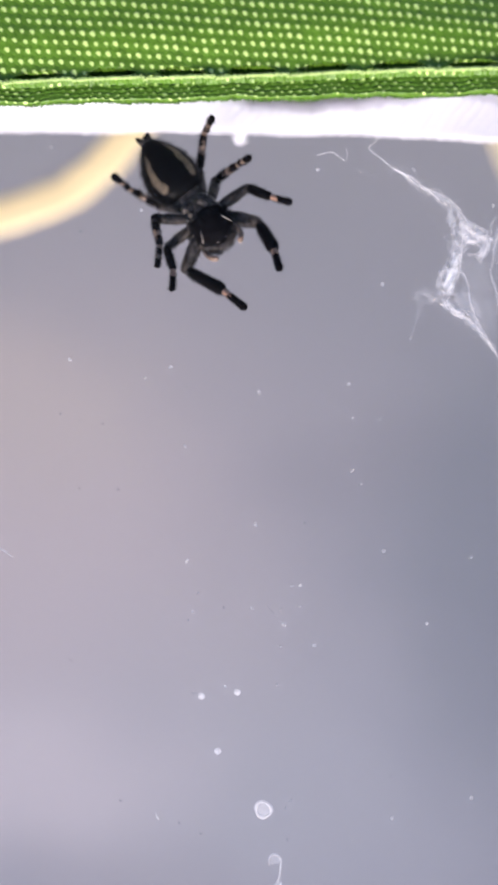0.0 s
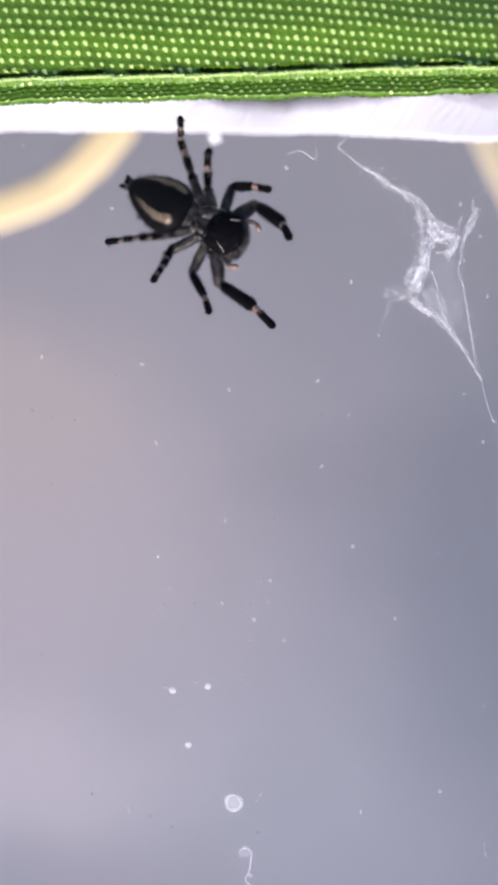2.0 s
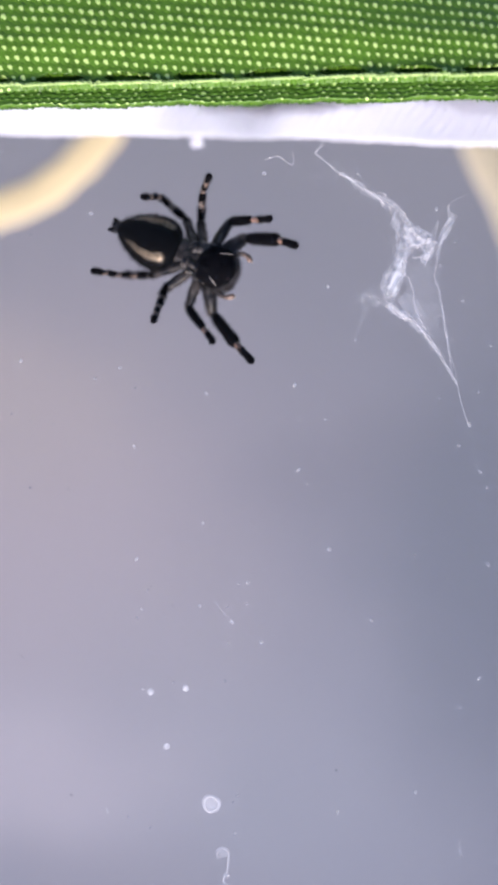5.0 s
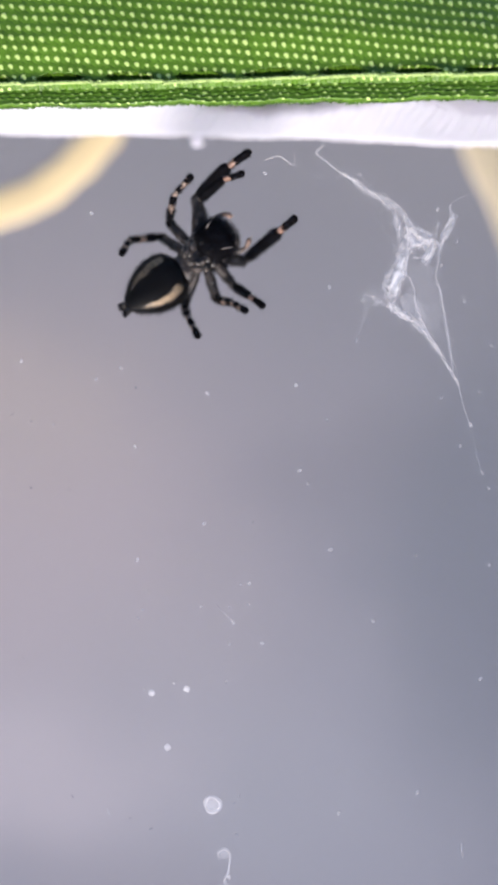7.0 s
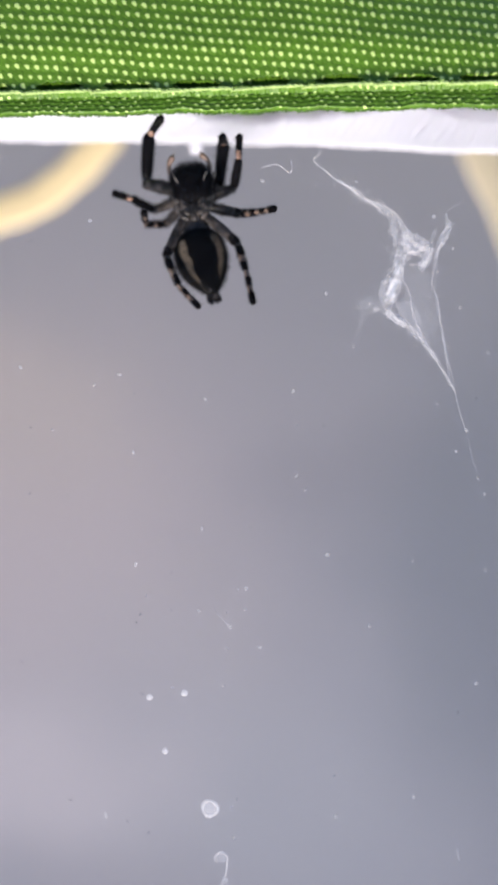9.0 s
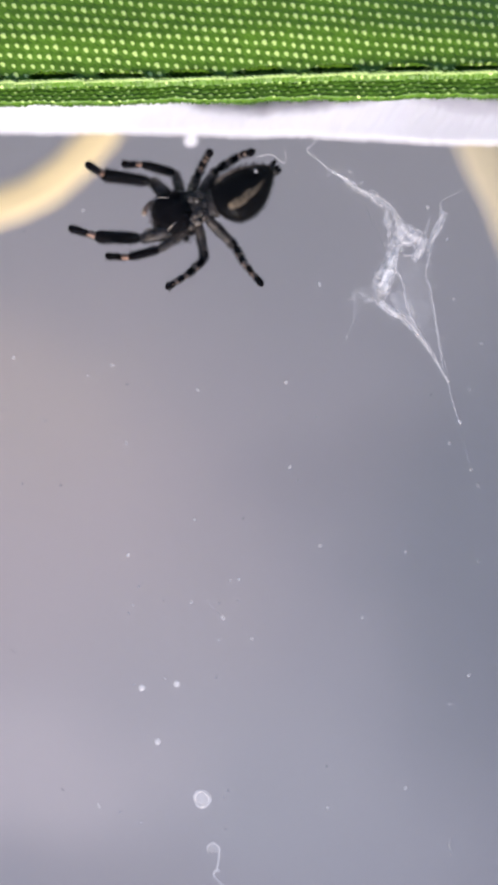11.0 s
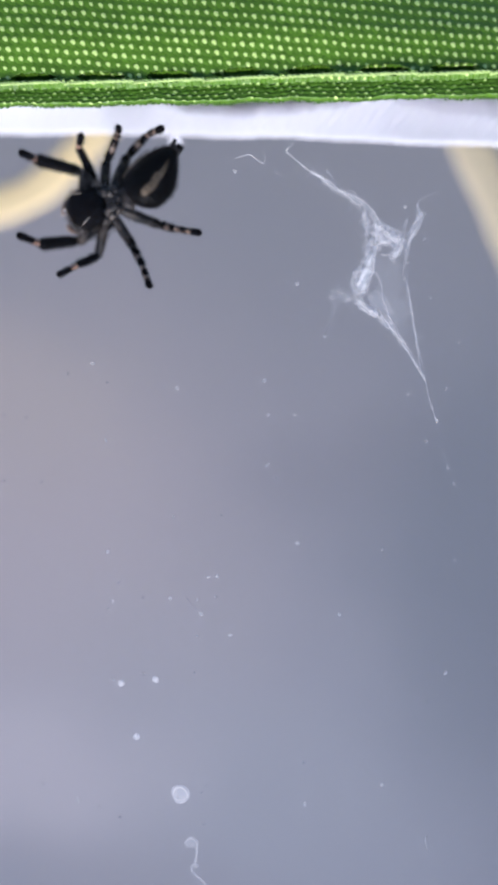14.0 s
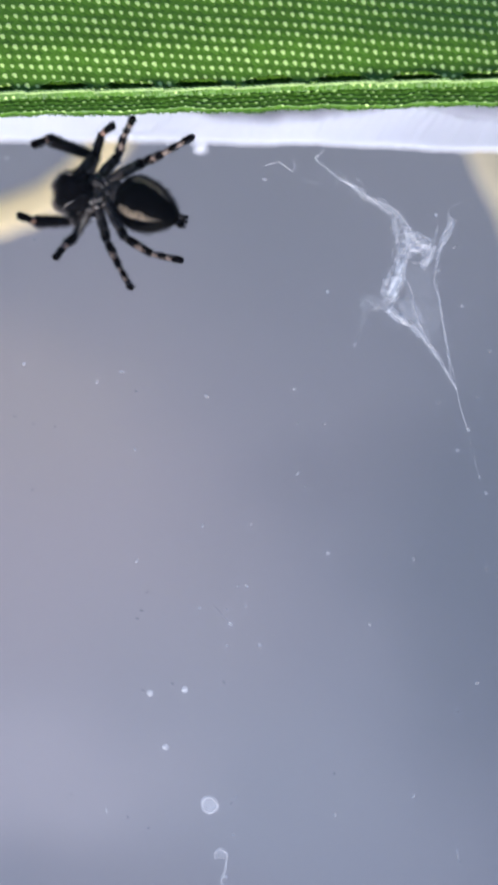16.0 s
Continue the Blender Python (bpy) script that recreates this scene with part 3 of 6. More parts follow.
def fine_dust():
    rng = random.Random(11)
    bm = bmesh.new()
    for _ in range(420):
        u, v, r = rng.uniform(-21, 19), rng.uniform(-31, 18), 0.018 + 0.045 * rng.random() ** 3
        if rng.random() < 0.25:
            u, v = rng.gauss(-4, 3.5), rng.gauss(-10.5, 2.5)
        egg(bm, (u, v, LIFT + 0.01), (r, r * rng.uniform(0.7, 1.2), r * 0.3), 6, 4)
    tagged(part("fine_dust", bm, FAINT), "scatter of very fine pale dust on the vinyl", "dust", kind="stuff")


fine_dust()

# ---- the torn web under the window ----
WEB = {
    "main": [(2.93, 16.88), (2.49, 16.42), (2.63, 16.08), (4.12, 14.93), (4.89, 14.65), (5.47, 14.08), (6.95, 13.33), (7.63, 12.82), (8.1, 11.98), (8.37, 11.48)],
    "main_low": [(5.47, 14.01), (6.04, 13.64), (6.62, 13.1), (7.02, 12.96)],
    "tuft": [(6.21, 13.97), (6.61, 13.8), (6.71, 13.6)],
    "thin": [(5.44, 13.81), (5.95, 13.0), (6.29, 12.1), (6.87, 10.98), (7.08, 10.41)],
    "up": [(4.88, 15.79), (4.99, 14.99)],
    "small": [(3.54, 15.91), (3.81, 15.5), (4.28, 15.06)],
    "curl": [(-0.65, 15.95), (0.09, 16.11), (0.53, 15.94), (0.98, 15.6), (1.14, 15.9), (1.04, 16.34)],
    "curl_b": [(1.62, 15.16), (2.13, 14.88), (2.74, 14.91), (3.14, 15.31)],
    "left_edge": [(7.69, 12.59), (7.4, 11.75), (7.41, 10.91), (7.22, 9.91), (6.92, 8.66), (6.77, 7.55)],
    "right_edge": [(8.1, 11.91), (7.91, 10.91), (7.83, 9.33), (7.5, 8.12), (7.07, 7.22)],
    "top": [(8.04, 11.91), (8.37, 11.48), (8.71, 11.14), (9.25, 11.14), (9.35, 10.57), (9.0, 9.56)],
    "swirl": [(7.91, 10.57), (8.41, 10.84), (8.89, 10.64), (8.96, 10.17), (8.56, 9.97), (8.25, 10.1)],
    "bottom": [(6.6, 7.22), (7.08, 6.88), (7.85, 6.54), (8.77, 5.79), (9.79, 4.44), (10.57, 3.06), (10.98, 2.48)],
    "bottom_end": [(10.98, 2.48), (11.26, 1.23), (11.71, 0.02)],
    "bottom_b": [(6.77, 7.38), (7.45, 6.44), (8.19, 6.54), (8.53, 6.03), (9.38, 5.19), (10.4, 3.5), (10.98, 2.48)],
    "right_top": [(11.65, 13.85), (10.95, 13.55), (10.45, 13.22), (10.36, 12.9), (10.62, 12.5)],
    "right": [(10.62, 12.5), (10.3, 11.75), (9.82, 10.56), (9.73, 9.79), (9.57, 8.89), (9.85, 7.88), (10.1, 6.77), (10.27, 5.76), (10.49, 4.41), (10.67, 3.26), (11.01, 2.42)],
    "right_b": [(10.75, 12.55), (10.45, 11.9), (9.95, 10.95), (9.68, 10.2)],
    "mid": [(7.83, 9.06), (8.27, 8.32), (8.35, 7.45), (8.52, 6.77), (9.2, 5.52), (9.72, 4.68)],
    "flare": [(5.15, 7.73), (5.59, 7.79), (6.6, 7.32)],
    "flare_thin": [(5.18, 7.66), (5.33, 6.55), (4.9, 5.12)],
    "side": [(9.24, 12.01), (9.38, 11.13)],
    "side_b": [(9.81, 12.13), (9.55, 11.33), (9.42, 10.9)],
    "tail": [(11.71, 0.02), (12.03, -1.41), (12.42, -2.87)],
}
HEAVY = {"curl": 0.042, "main": 0.027, "left_edge": 0.03, "right_edge": 0.028, "bottom": 0.027, "top": 0.035, "right": 0.03, "main_low": 0.03,
         "bottom_b": 0.03, "swirl": 0.028, "mid": 0.03}


def web():
    rng = random.Random(3)
    base = LIFT - 0.4
    web_ob = new("spider_web")
    tagged(web_ob, "torn tangle of white silk spun against the vinyl", "spider web")
    for name, pts in WEB.items():
        r = HEAVY.get(name, 0.028)
        bm = bmesh.new()
        fuzz = 0.055 if name == "main" else 0.035 if name in HEAVY and name != "curl" else 0.012
        for strand in range(2 if name in HEAVY and name != "curl" else 1):
            off = 0.0 if strand == 0 else 0.09
            line = smooth_line([(u + rng.gauss(0, off), v + rng.gauss(0, off), base + rng.uniform(-0.1, 0.1)) for u, v in pts], 9)
            line = [p + Vector((rng.gauss(0, fuzz), rng.gauss(0, fuzz), 0)) for p in line]
            k = rng.uniform(0, 6)
            tube(bm, line, [r * (0.28 if strand else 0.44) * (1 + 0.45 * math.sin(i * 1.3 + k) * math.sin(i * 0.37)) for i in range(len(line))], 5)
        part("strand", bm, DUST if name == "curl" else CLOT if name == "right_top" else VEIL if name in ("tail", "thin", "up", "small", "flare_thin", "curl_b", "side", "side_b", "flare", "right_b") else SILK, web_ob)
    # matted silk between the strands
    mat_silk = bmesh.new()
    def matted(c0, c1, spread, count, long, stray=0.25, r=0.022):
        c0, c1 = Vector((*c0, base)), Vector((*c1, base))
        axis = (c1 - c0).normalized()
        for _ in range(round(count * 1.5)):
            f = rng.random()
            o = c0.lerp(c1, f) + Vector((rng.gauss(0, spread), rng.gauss(0, spread), rng.uniform(-0.15, 0.1)))
            a, turn = math.atan2(axis.y, axis.x) + rng.gauss(0, stray + 0.35) + rng.choice((0, math.pi)), rng.gauss(0, 1.5)
            line = [o - Vector((math.cos(a), math.sin(a), 0)) * long * 0.25]
            for k in range(5):
                a += turn / 5 + rng.gauss(0, 0.3)
                line.append(line[-1] + Vector((math.cos(a), math.sin(a), 0)) * long * rng.uniform(0.5, 1.2) * 0.13)
            tube(mat_silk, line, [r * k for k in (0.4, 0.62, 0.66, 0.62, 0.58, 0.3)], 3)
    matted((7.62, 10.8), (7.12, 8.2), 0.15, 200, 0.7, 0.3, 0.011)
    matted((7.1, 8.5), (6.85, 7.5), 0.13, 80, 0.6, 0.5, 0.011)
    matted((8.0, 12.1), (8.5, 11.2), 0.10, 26, 0.5, 0.5, 0.016)
    matted((8.3, 11.3), (9.3, 11.1), 0.12, 24, 0.5, 0.6, 0.014)
    matted((9.3, 11.1), (9.1, 9.8), 0.10, 16, 0.5, 0.5, 0.014)
    matted((7.8, 10.9), (8.7, 10.7), 0.16, 16, 0.5, 0.8, 0.012)
    matted((6.9, 7.2), (8.3, 6.4), 0.11, 20, 0.6, 0.3, 0.016)
    matted((8.2, 6.4), (9.3, 5.3), 0.16, 16, 0.7, 0.3, 0.014)
    matted((9.2, 5.2), (11.0, 2.4), 0.06, 12, 0.9, 0.08, 0.012)
    matted((4.0, 15.0), (5.6, 14.0), 0.09, 12, 0.5, 0.4, 0.016)
    matted((5.5, 14.05), (7.0, 13.35), 0.03, 6, 0.6, 0.15, 0.016)
    matted((5.3, 13.95), (7.1, 12.95), 0.03, 6, 0.6, 0.15, 0.014)
    matted((5.15, 14.2), (5.45, 14.0), 0.09, 9, 0.2, 0.7, 0.022)
    matted((7.0, 13.3), (8.1, 11.9), 0.05, 9, 0.5, 0.2, 0.016)
    matted((10.65, 12.5), (9.8, 10.6), 0.09, 12, 0.5, 0.15, 0.009)
    matted((9.6, 8.9), (10.9, 2.9), 0.04, 8, 1.5, 0.06, 0.012)
    matted((5.2, 7.75), (6.8, 7.3), 0.2, 10, 0.5, 0.8, 0.006)

    for c0, c1 in (((4.0, 15.0), (5.6, 14.0)), ((5.5, 14.0), (8.0, 12.1)), ((6.8, 7.3), (9.3, 5.3)), ((7.8, 11.2), (9.4, 11.0)), ((7.5, 10.0), (6.9, 7.6))):
        matted(c0, c1, 0.15, 22 if c0[1] > 13.5 else 40, 0.6, 0.7, 0.0085)

    # loose curled wisps along the main strands
    for c0, c1, count, long in (((3.6, 15.3), (5.6, 14.0), 16, 0.75), ((5.5, 14.0), (8.0, 12.1), 18, 0.7), ((7.0, 13.2), (7.5, 11.2), 14, 0.9),
                                ((7.6, 10.6), (6.8, 7.6), 16, 0.8), ((6.8, 7.3), (9.3, 5.3), 16, 0.8), ((8.0, 11.6), (9.4, 10.6), 18, 0.8), ((5.2, 7.7), (6.8, 7.3), 10, 0.7)):
        for _ in range(count):
            f, a, turn = rng.random(), rng.uniform(0, TAU), rng.uniform(-2.6, 2.6)
            p = Vector((c0[0] + (c1[0] - c0[0]) * f + rng.gauss(0, 0.1), c0[1] + (c1[1] - c0[1]) * f + rng.gauss(0, 0.1), base + rng.uniform(-0.1, 0.1)))
            line = [p]
            for k in range(7):
                a += turn / 7 + rng.gauss(0, 0.25)
                p = p + Vector((math.cos(a), math.sin(a), 0)) * long * rng.uniform(0.6, 1.2) / 7
                line.append(p)
            tube(mat_silk, line, [0.008, 0.011, 0.011, 0.010, 0.010, 0.009, 0.008, 0.005], 3)

    lumps = bmesh.new()

    def clots(c0, c1, spread, count, size):
        """Small flat lumps of silk strewn along a line."""
        for _ in range(count // 3):
            f, r = rng.random(), size * rng.uniform(0.7, 1.7)
            egg(lumps, (c0[0] + (c1[0] - c0[0]) * f + rng.gauss(0, spread), c0[1] + (c1[1] - c0[1]) * f + rng.gauss(0, spread), base + rng.uniform(-0.1, 0.1)),
                (r * rng.uniform(0.6, 1.6), r * rng.uniform(0.6, 1.6), r * 0.4), 7, 5)

    for c0, c1, spread, count, size in (((7.7, 10.9), (7.45, 9.4), 0.17, 46, 0.07), ((7.45, 9.6), (6.95, 7.6), 0.24, 90, 0.085), ((6.8, 7.4), (8.4, 6.3), 0.14, 50, 0.065),
                                        ((7.9, 12.2), (8.5, 11.2), 0.16, 36, 0.065), ((8.3, 11.4), (9.5, 11.2), 0.2, 46, 0.07), ((9.3, 11.0), (8.8, 9.7), 0.16, 26, 0.06),
                                        ((7.9, 10.7), (8.9, 10.5), 0.25, 22, 0.06), ((8.3, 6.4), (9.5, 5.0), 0.15, 26, 0.055), ((4.0, 15.1), (5.6, 14.0), 0.07, 26, 0.05),
                                        ((5.5, 14.0), (8.0, 12.1), 0.10, 34, 0.045), ((10.65, 12.6), (9.8, 10.6), 0.14, 20, 0.04),
                                        ((5.2, 7.7), (6.8, 7.3), 0.2, 20, 0.045), ((7.1, 12.9), (7.5, 11.3), 0.16, 18, 0.045)):
        clots(c0, c1, spread, count, size)

    def film(points, widths, dense, seed, lift=-0.05):
        """A ragged ribbon of matted silk along a line."""
        g = random.Random(seed)
        line = smooth_line([(u, v, base + lift) for u, v in points], 10)
        n, across = len(line), 13
        bm = bmesh.new()
        grid, marks = [], []
        k1, k2 = g.uniform(0, 6), g.uniform(0, 6)
        for i, p in enumerate(line):
            d = (line[min(i + 1, n - 1)] - line[max(i - 1, 0)]).normalized()
            side = Vector((-d.y, d.x, 0))
            f = i / (n - 1)
            w = float(np.interp(f, np.linspace(0, 1, len(widths)), widths)) * (1 + 0.25 * math.sin(i * 0.9 + k1) * math.sin(i * 0.41 + k2) + g.uniform(-0.08, 0.08))
            row = []
            for c in range(across):
                x = 2 * c / (across - 1) - 1
                row.append(bm.verts.new((p + side * (x * w / 2) + Vector((0, 0, 0.035 * math.sin(x * 4 + i * 0.3 + k1)))) * MM))
                marks.append(dense * (1 - abs(x) ** 4) * min(1, 4 * f + 0.1, 4 * (1 - f) + 0.1))
            grid.append(row)
        for a, b in zip(grid, grid[1:]):
            for c in range(across - 1):
                bm.faces.new((a[c], a[c + 1], b[c + 1], b[c]))
        ob = part("silk_film", bm, FILM, web_ob, "milky film of matted silk")
        ob.data.attributes.new("pattern", "FLOAT", "POINT").data.foreach_set("value", marks)

    film([(7.85, 11.3), (7.68, 10.4), (7.45, 9.4), (7.15, 8.4), (6.85, 7.4)], [0.45, 0.7, 0.95, 0.9, 0.6], 0.6, 1)
    film([(7.6, 10.3), (7.38, 9.3), (7.12, 8.4), (6.95, 7.6)], [0.35, 0.6, 0.7, 0.5], 0.85, 2, 0.15)
    film([(7.25, 9.5), (6.8, 8.8), (6.75, 8.0), (6.9, 7.6)], [0.3, 0.8, 0.7, 0.4], 0.42, 3)
    film([(7.8, 12.4), (8.2, 11.6), (8.8, 11.2), (9.5, 11.25)], [0.3, 1.0, 1.0, 0.5], 0.62, 4)
    film([(7.5, 11.3), (8.0, 11.2), (8.5, 11.0), (9.0, 11.4)], [0.4, 0.8, 0.9, 0.4], 0.48, 5)
    film([(9.4, 11.3), (9.25, 10.4), (8.8, 9.6)], [0.6, 0.7, 0.4], 0.45, 6)
    film([(6.75, 7.5), (7.1, 7.0), (7.7, 6.7), (8.4, 6.3)], [0.4, 0.55, 0.6, 0.5], 0.62, 7)
    film([(8.0, 6.7), (8.7, 5.9), (9.4, 5.0), (10.3, 3.7)], [0.7, 0.6, 0.3, 0.12], 0.27, 8)
    film([(4.9, 7.7), (5.9, 7.7), (6.8, 7.25)], [0.4, 1.2, 0.6], 0.11, 9)
    film([(5.3, 7.8), (5.5, 6.9), (5.2, 5.8)], [0.4, 0.5, 0.2], 0.07, 15)
    film([(3.7, 15.2), (4.7, 14.6), (5.5, 14.05)], [0.12, 0.4, 0.28], 0.36, 10)
    film([(5.4, 14.1), (6.3, 13.6), (7.2, 13.1), (8.0, 12.1)], [0.2, 0.36, 0.34, 0.34], 0.36, 11)
    film([(7.1, 13.2), (7.2, 12.3), (7.5, 11.2)], [0.2, 0.5, 0.4], 0.28, 16)
    film([(10.72, 12.7), (10.4, 11.95), (9.92, 10.95), (9.7, 9.6)], [0.35, 0.6, 0.45, 0.2], 0.36, 12)
    film([(10.45, 13.15), (10.38, 12.8), (10.6, 12.4)], [0.12, 0.25, 0.3], 0.2, 19)
    film([(9.5, 11.4), (9.65, 11.9), (9.85, 12.3)], [0.25, 0.3, 0.12], 0.18, 17)
    film([(8.3, 10.4), (8.7, 8.6), (9.2, 6.6), (9.9, 4.8)], [1.6, 2.2, 1.6, 0.7], 0.12, 13)
    film([(7.4, 7.9), (8.2, 7.2), (9.0, 6.2)], [0.5, 1.2, 0.8], 0.26, 14)
    film([(9.75, 9.6), (9.9, 7.6), (10.4, 5.0), (10.95, 2.6)], [0.2, 0.22, 0.2, 0.15], 0.16, 18)
    part("silk_lumps", lumps, VEIL, web_ob, "faint lumps of old silk")["kind"] = "stuff"
    part("matted_silk", mat_silk, CLOT, web_ob, "clotted white silk")["kind"] = "stuff"


web()


# ---- the spider, belly to the vinyl. x runs to its head, z away from the window ----
def segment(name, length, r0, r1, r2, bands, parent, seed, hair=40, flat=0.9):
    """A leg joint along x: radii at root, middle and end; bands are (share, material index)."""
    mats = [GREYLEG, SOOT, AMBER, SMOKE, BROWN]
    bm = bmesh.new()
    n = 22
    spine, rad, mi = [], [], []
    for k in range(n + 1):
        f = k / n
        spine.append((length * f, 0, 0.03 * math.sin(math.pi * f)))
        r = r0 + (r1 - r0) * math.sin(min(f / 0.45, 1) * math.pi / 2) if f < 0.45 else r1 + (r2 - r1) * ((f - 0.45) / 0.55) ** 1.3
        rad.append(r * (0.72 if k in (0, n) else 1.0) * (1 + 0.012 * math.sin(k * 1.1 + seed)))
    for k in range(n):
        f, m, run = (k + 0.5) / n, 0, 0.0
        for share, index in bands:
            run += share
            m = index
            if f < run:
                break
        mi.append(m)
    rad = [r * (1.07 if mi[min(k, n - 1)] == 1 else 0.95) for k, r in enumerate(rad)]
    tube(bm, spine, rad, 12, flat, mi)
    edge_rng = random.Random(seed + 50)
    bm.faces.ensure_lookup_table()
    for i in range(n):
        for k in range(12):
            bm.faces[i * 12 + k].material_index = mi[min(n - 1, max(0, round(i + edge_rng.gauss(0, 1.0))))]
    egg(bm, (0, 0, 0), (r0 * 0.85,) * 3, 10, 8, mat=mi[0])
    egg(bm, (length - r2 * 0.1, 0, 0), (r2 * 0.8, r2 * 0.92, r2 * 0.92 * flat), 10, 8, mat=mi[-1])
    rng = random.Random(seed)
    def root(g):
        f = g.uniform(0.08, 0.97)
        a = g.uniform(0, TAU)
        r = rad[int(f * n)] * 0.9
        return Vector((length * f, r * math.cos(a), r * math.sin(a) * flat)), Vector((0.9, math.cos(a), math.sin(a)))
    bristles(bm, rng, hair, root, 0.2, 0.012, 1)
    bristles(bm, rng, hair // 3, root, 0.32, 0.012, 3)
    return part(name, bm, mats, parent)


HIPS = {"1": (2.35, 0.95, 1.5), "2": (1.7, 1.0, 1.5), "3": (1.1, 0.9, 1.5), "4": (0.6, 0.65, 1.5)}
LEGS = {
    "a1": (2.354, 2.780, 1.671),
    "a2": (2.279, 2.092, 1.358),
    "a3": (2.251, 1.997, 1.601),
    "a4": (2.710, 2.245, 2.021),
    "b1": (2.224, 3.092, 1.969),
    "b2": (2.101, 2.411, 1.354),
    "b3": (2.113, 1.722, 1.420),
    "b4": (2.797, 1.947, 2.220),
}


def build_spider():
    spider = new("spider")
    tagged(spider, "black jumping spider with tan-banded legs clinging belly-down to the vinyl", "spider")
    rng = random.Random(8)
    # the domed carapace, dark and hairy
    bm = bmesh.new()
    def box_dome(x, y, z):
        k = 1 + 0.16 * (1 - x * x) if abs(x) < 1 else 1
        sq = lambda q: math.copysign(abs(q) ** 0.72, q)
        return sq(x), sq(y) * k * (0.86 + 0.1 * x), sq(z)
    egg(bm, (2.16, 0, 2.3), (1.33, 1.28, 0.95), 32, 22, box_dome)
    def dome_root(g):
        a, b = g.uniform(0, TAU), g.uniform(-0.9, 0.7)
        d = Vector((math.cos(a), math.sin(a), b))
        return Vector((2.3 + 1.4 * d.x, 1.5 * d.y, 2.3 + 0.7 * d.z)), d + Vector((0.4, 0, 0))
    def rim_root(g):
        a = g.uniform(0, TAU)
        return Vector((2.2 + 1.35 * math.cos(a), 1.3 * math.sin(a), 2.3 + g.uniform(-0.5, 0.3))), Vector((math.cos(a) + 0.2, math.sin(a), g.uniform(-0.5, 0.3)))
    bristles(bm, rng, 500, dome_root, 0.26, 0.012)
    bristles(bm, rng, 520, rim_root, 0.34, 0.014, 0)
    bristles(bm, rng, 110, rim_root, 0.36, 0.012, 1)
    part("carapace", bm, [SOOT, SMOKE], spider, "sooty black hairy carapace")
    bm = bmesh.new()
    egg(bm, (2.46, 0, 1.38), (1.16, 1.28, 0.74), 30, 18, lambda x, y, z: (math.copysign(abs(x) ** 0.66, x) * (1 + 0.07 * math.sin(7 * y + 2)), math.copysign(abs(y) ** 0.70, y) * (1 - 0.10 * x + 0.06 * math.sin(6 * x)), z * (1 + 0.12 * math.sin(9 * x) * math.sin(8 * y))))
    def under_root(g):
        a, r = g.uniform(0, TAU), g.uniform(0.2, 1.0)
        return Vector((2.44 + 1.15 * r * math.cos(a), 1.26 * r * math.sin(a), 0.68 + 0.5 * r * r)), Vector((0.7 + math.cos(a), math.sin(a), -0.6))
    bristles(bm, rng, 900, under_root, 0.26, 0.014)
    def fringe_root(g):
        a = g.uniform(0, TAU)
        return (Vector((2.44 + 1.16 * math.cos(a), 1.28 * math.sin(a), 1.5 + g.uniform(-0.3, 0.4))),
                Vector((math.cos(a) + g.uniform(-0.5, 0.5), math.sin(a) + g.uniform(-0.5, 0.5), g.uniform(-0.6, 0.2))))
    bristles(bm, rng, 900, fringe_root, 0.36, 0.016)
    def beard_root(g):
        a = g.uniform(-1.25, 1.25)
        return (Vector((2.5 + 1.2 * math.cos(a), 1.22 * math.sin(a), 1.35 + g.uniform(-0.3, 0.5))),
                Vector((math.cos(a) + g.uniform(-0.3, 0.5), math.sin(a) + g.uniform(-0.4, 0.4), g.uniform(-0.4, 0.2))))
    bristles(bm, rng, 620, beard_root, 0.40, 0.017, 2)
    bristles(bm, rng, 60, under_root, 0.2, 0.012, 1)
    def face_root(g):
        a = g.uniform(-1.1, 1.1)
        return (Vector((2.55 + 1.25 * math.cos(a), 1.25 * math.sin(a), 1.25 + g.uniform(-0.2, 0.4))),
                Vector((0.6 * math.cos(a) + g.uniform(-0.2, 0.5), math.sin(a) + g.uniform(-0.8, 0.8), g.uniform(-0.4, 0.1))))
    bristles(bm, rng, 30, face_root, 0.28, 0.011, 3)
    part("head_underside", bm, [SOOT, SMOKE, FRINGE, PALE], spider, "matt black hairy underside of the head")
    feelers = {}
    # underside: breastplate, jaws and mouth plates
    bm = bmesh.new()
    egg(bm, (0.85, 0, 1.34), (0.66, 0.40, 0.22), 22, 12)
    bristles(bm, rng, 60, lambda g: (Vector((0.8 + g.uniform(-0.5, 0.5), g.uniform(-0.4, 0.4), 1.0)), Vector((0.6, g.uniform(-1, 1), -0.4))), 0.16)
    part("sternum", bm, HIP, spider, "smoky grey breastplate")
    for side in (-1, 1):
        bm = bmesh.new()
        egg(bm, (2.0, 0.34 * side, 0.90), (0.5, 0.32, 0.26), 16, 12, lambda x, y, z: (x, y * (1 + 0.3 * x), z))
        part("mouth_plate", bm, BLACK, spider)
        bm = bmesh.new()
        egg(bm, (3.12, 0.53 * side, 1.5), (0.72, 0.56, 0.55), 18, 14, lambda x, y, z: (x, y * (1 - 0.15 * x), z))
        bristles(bm, rng, 190, lambda g: (Vector((3.2 + g.uniform(-0.4, 0.45), 0.56 * side + g.uniform(-0.42, 0.42), 1.0 + g.uniform(0, 0.8))),
                                         Vector((1, g.uniform(-0.5, 0.5), g.uniform(-0.8, 0.2)))), 0.24)
        jaw = part("jaw", bm, BLACK, spider, "glossy black jaw")
        bm = bmesh.new()
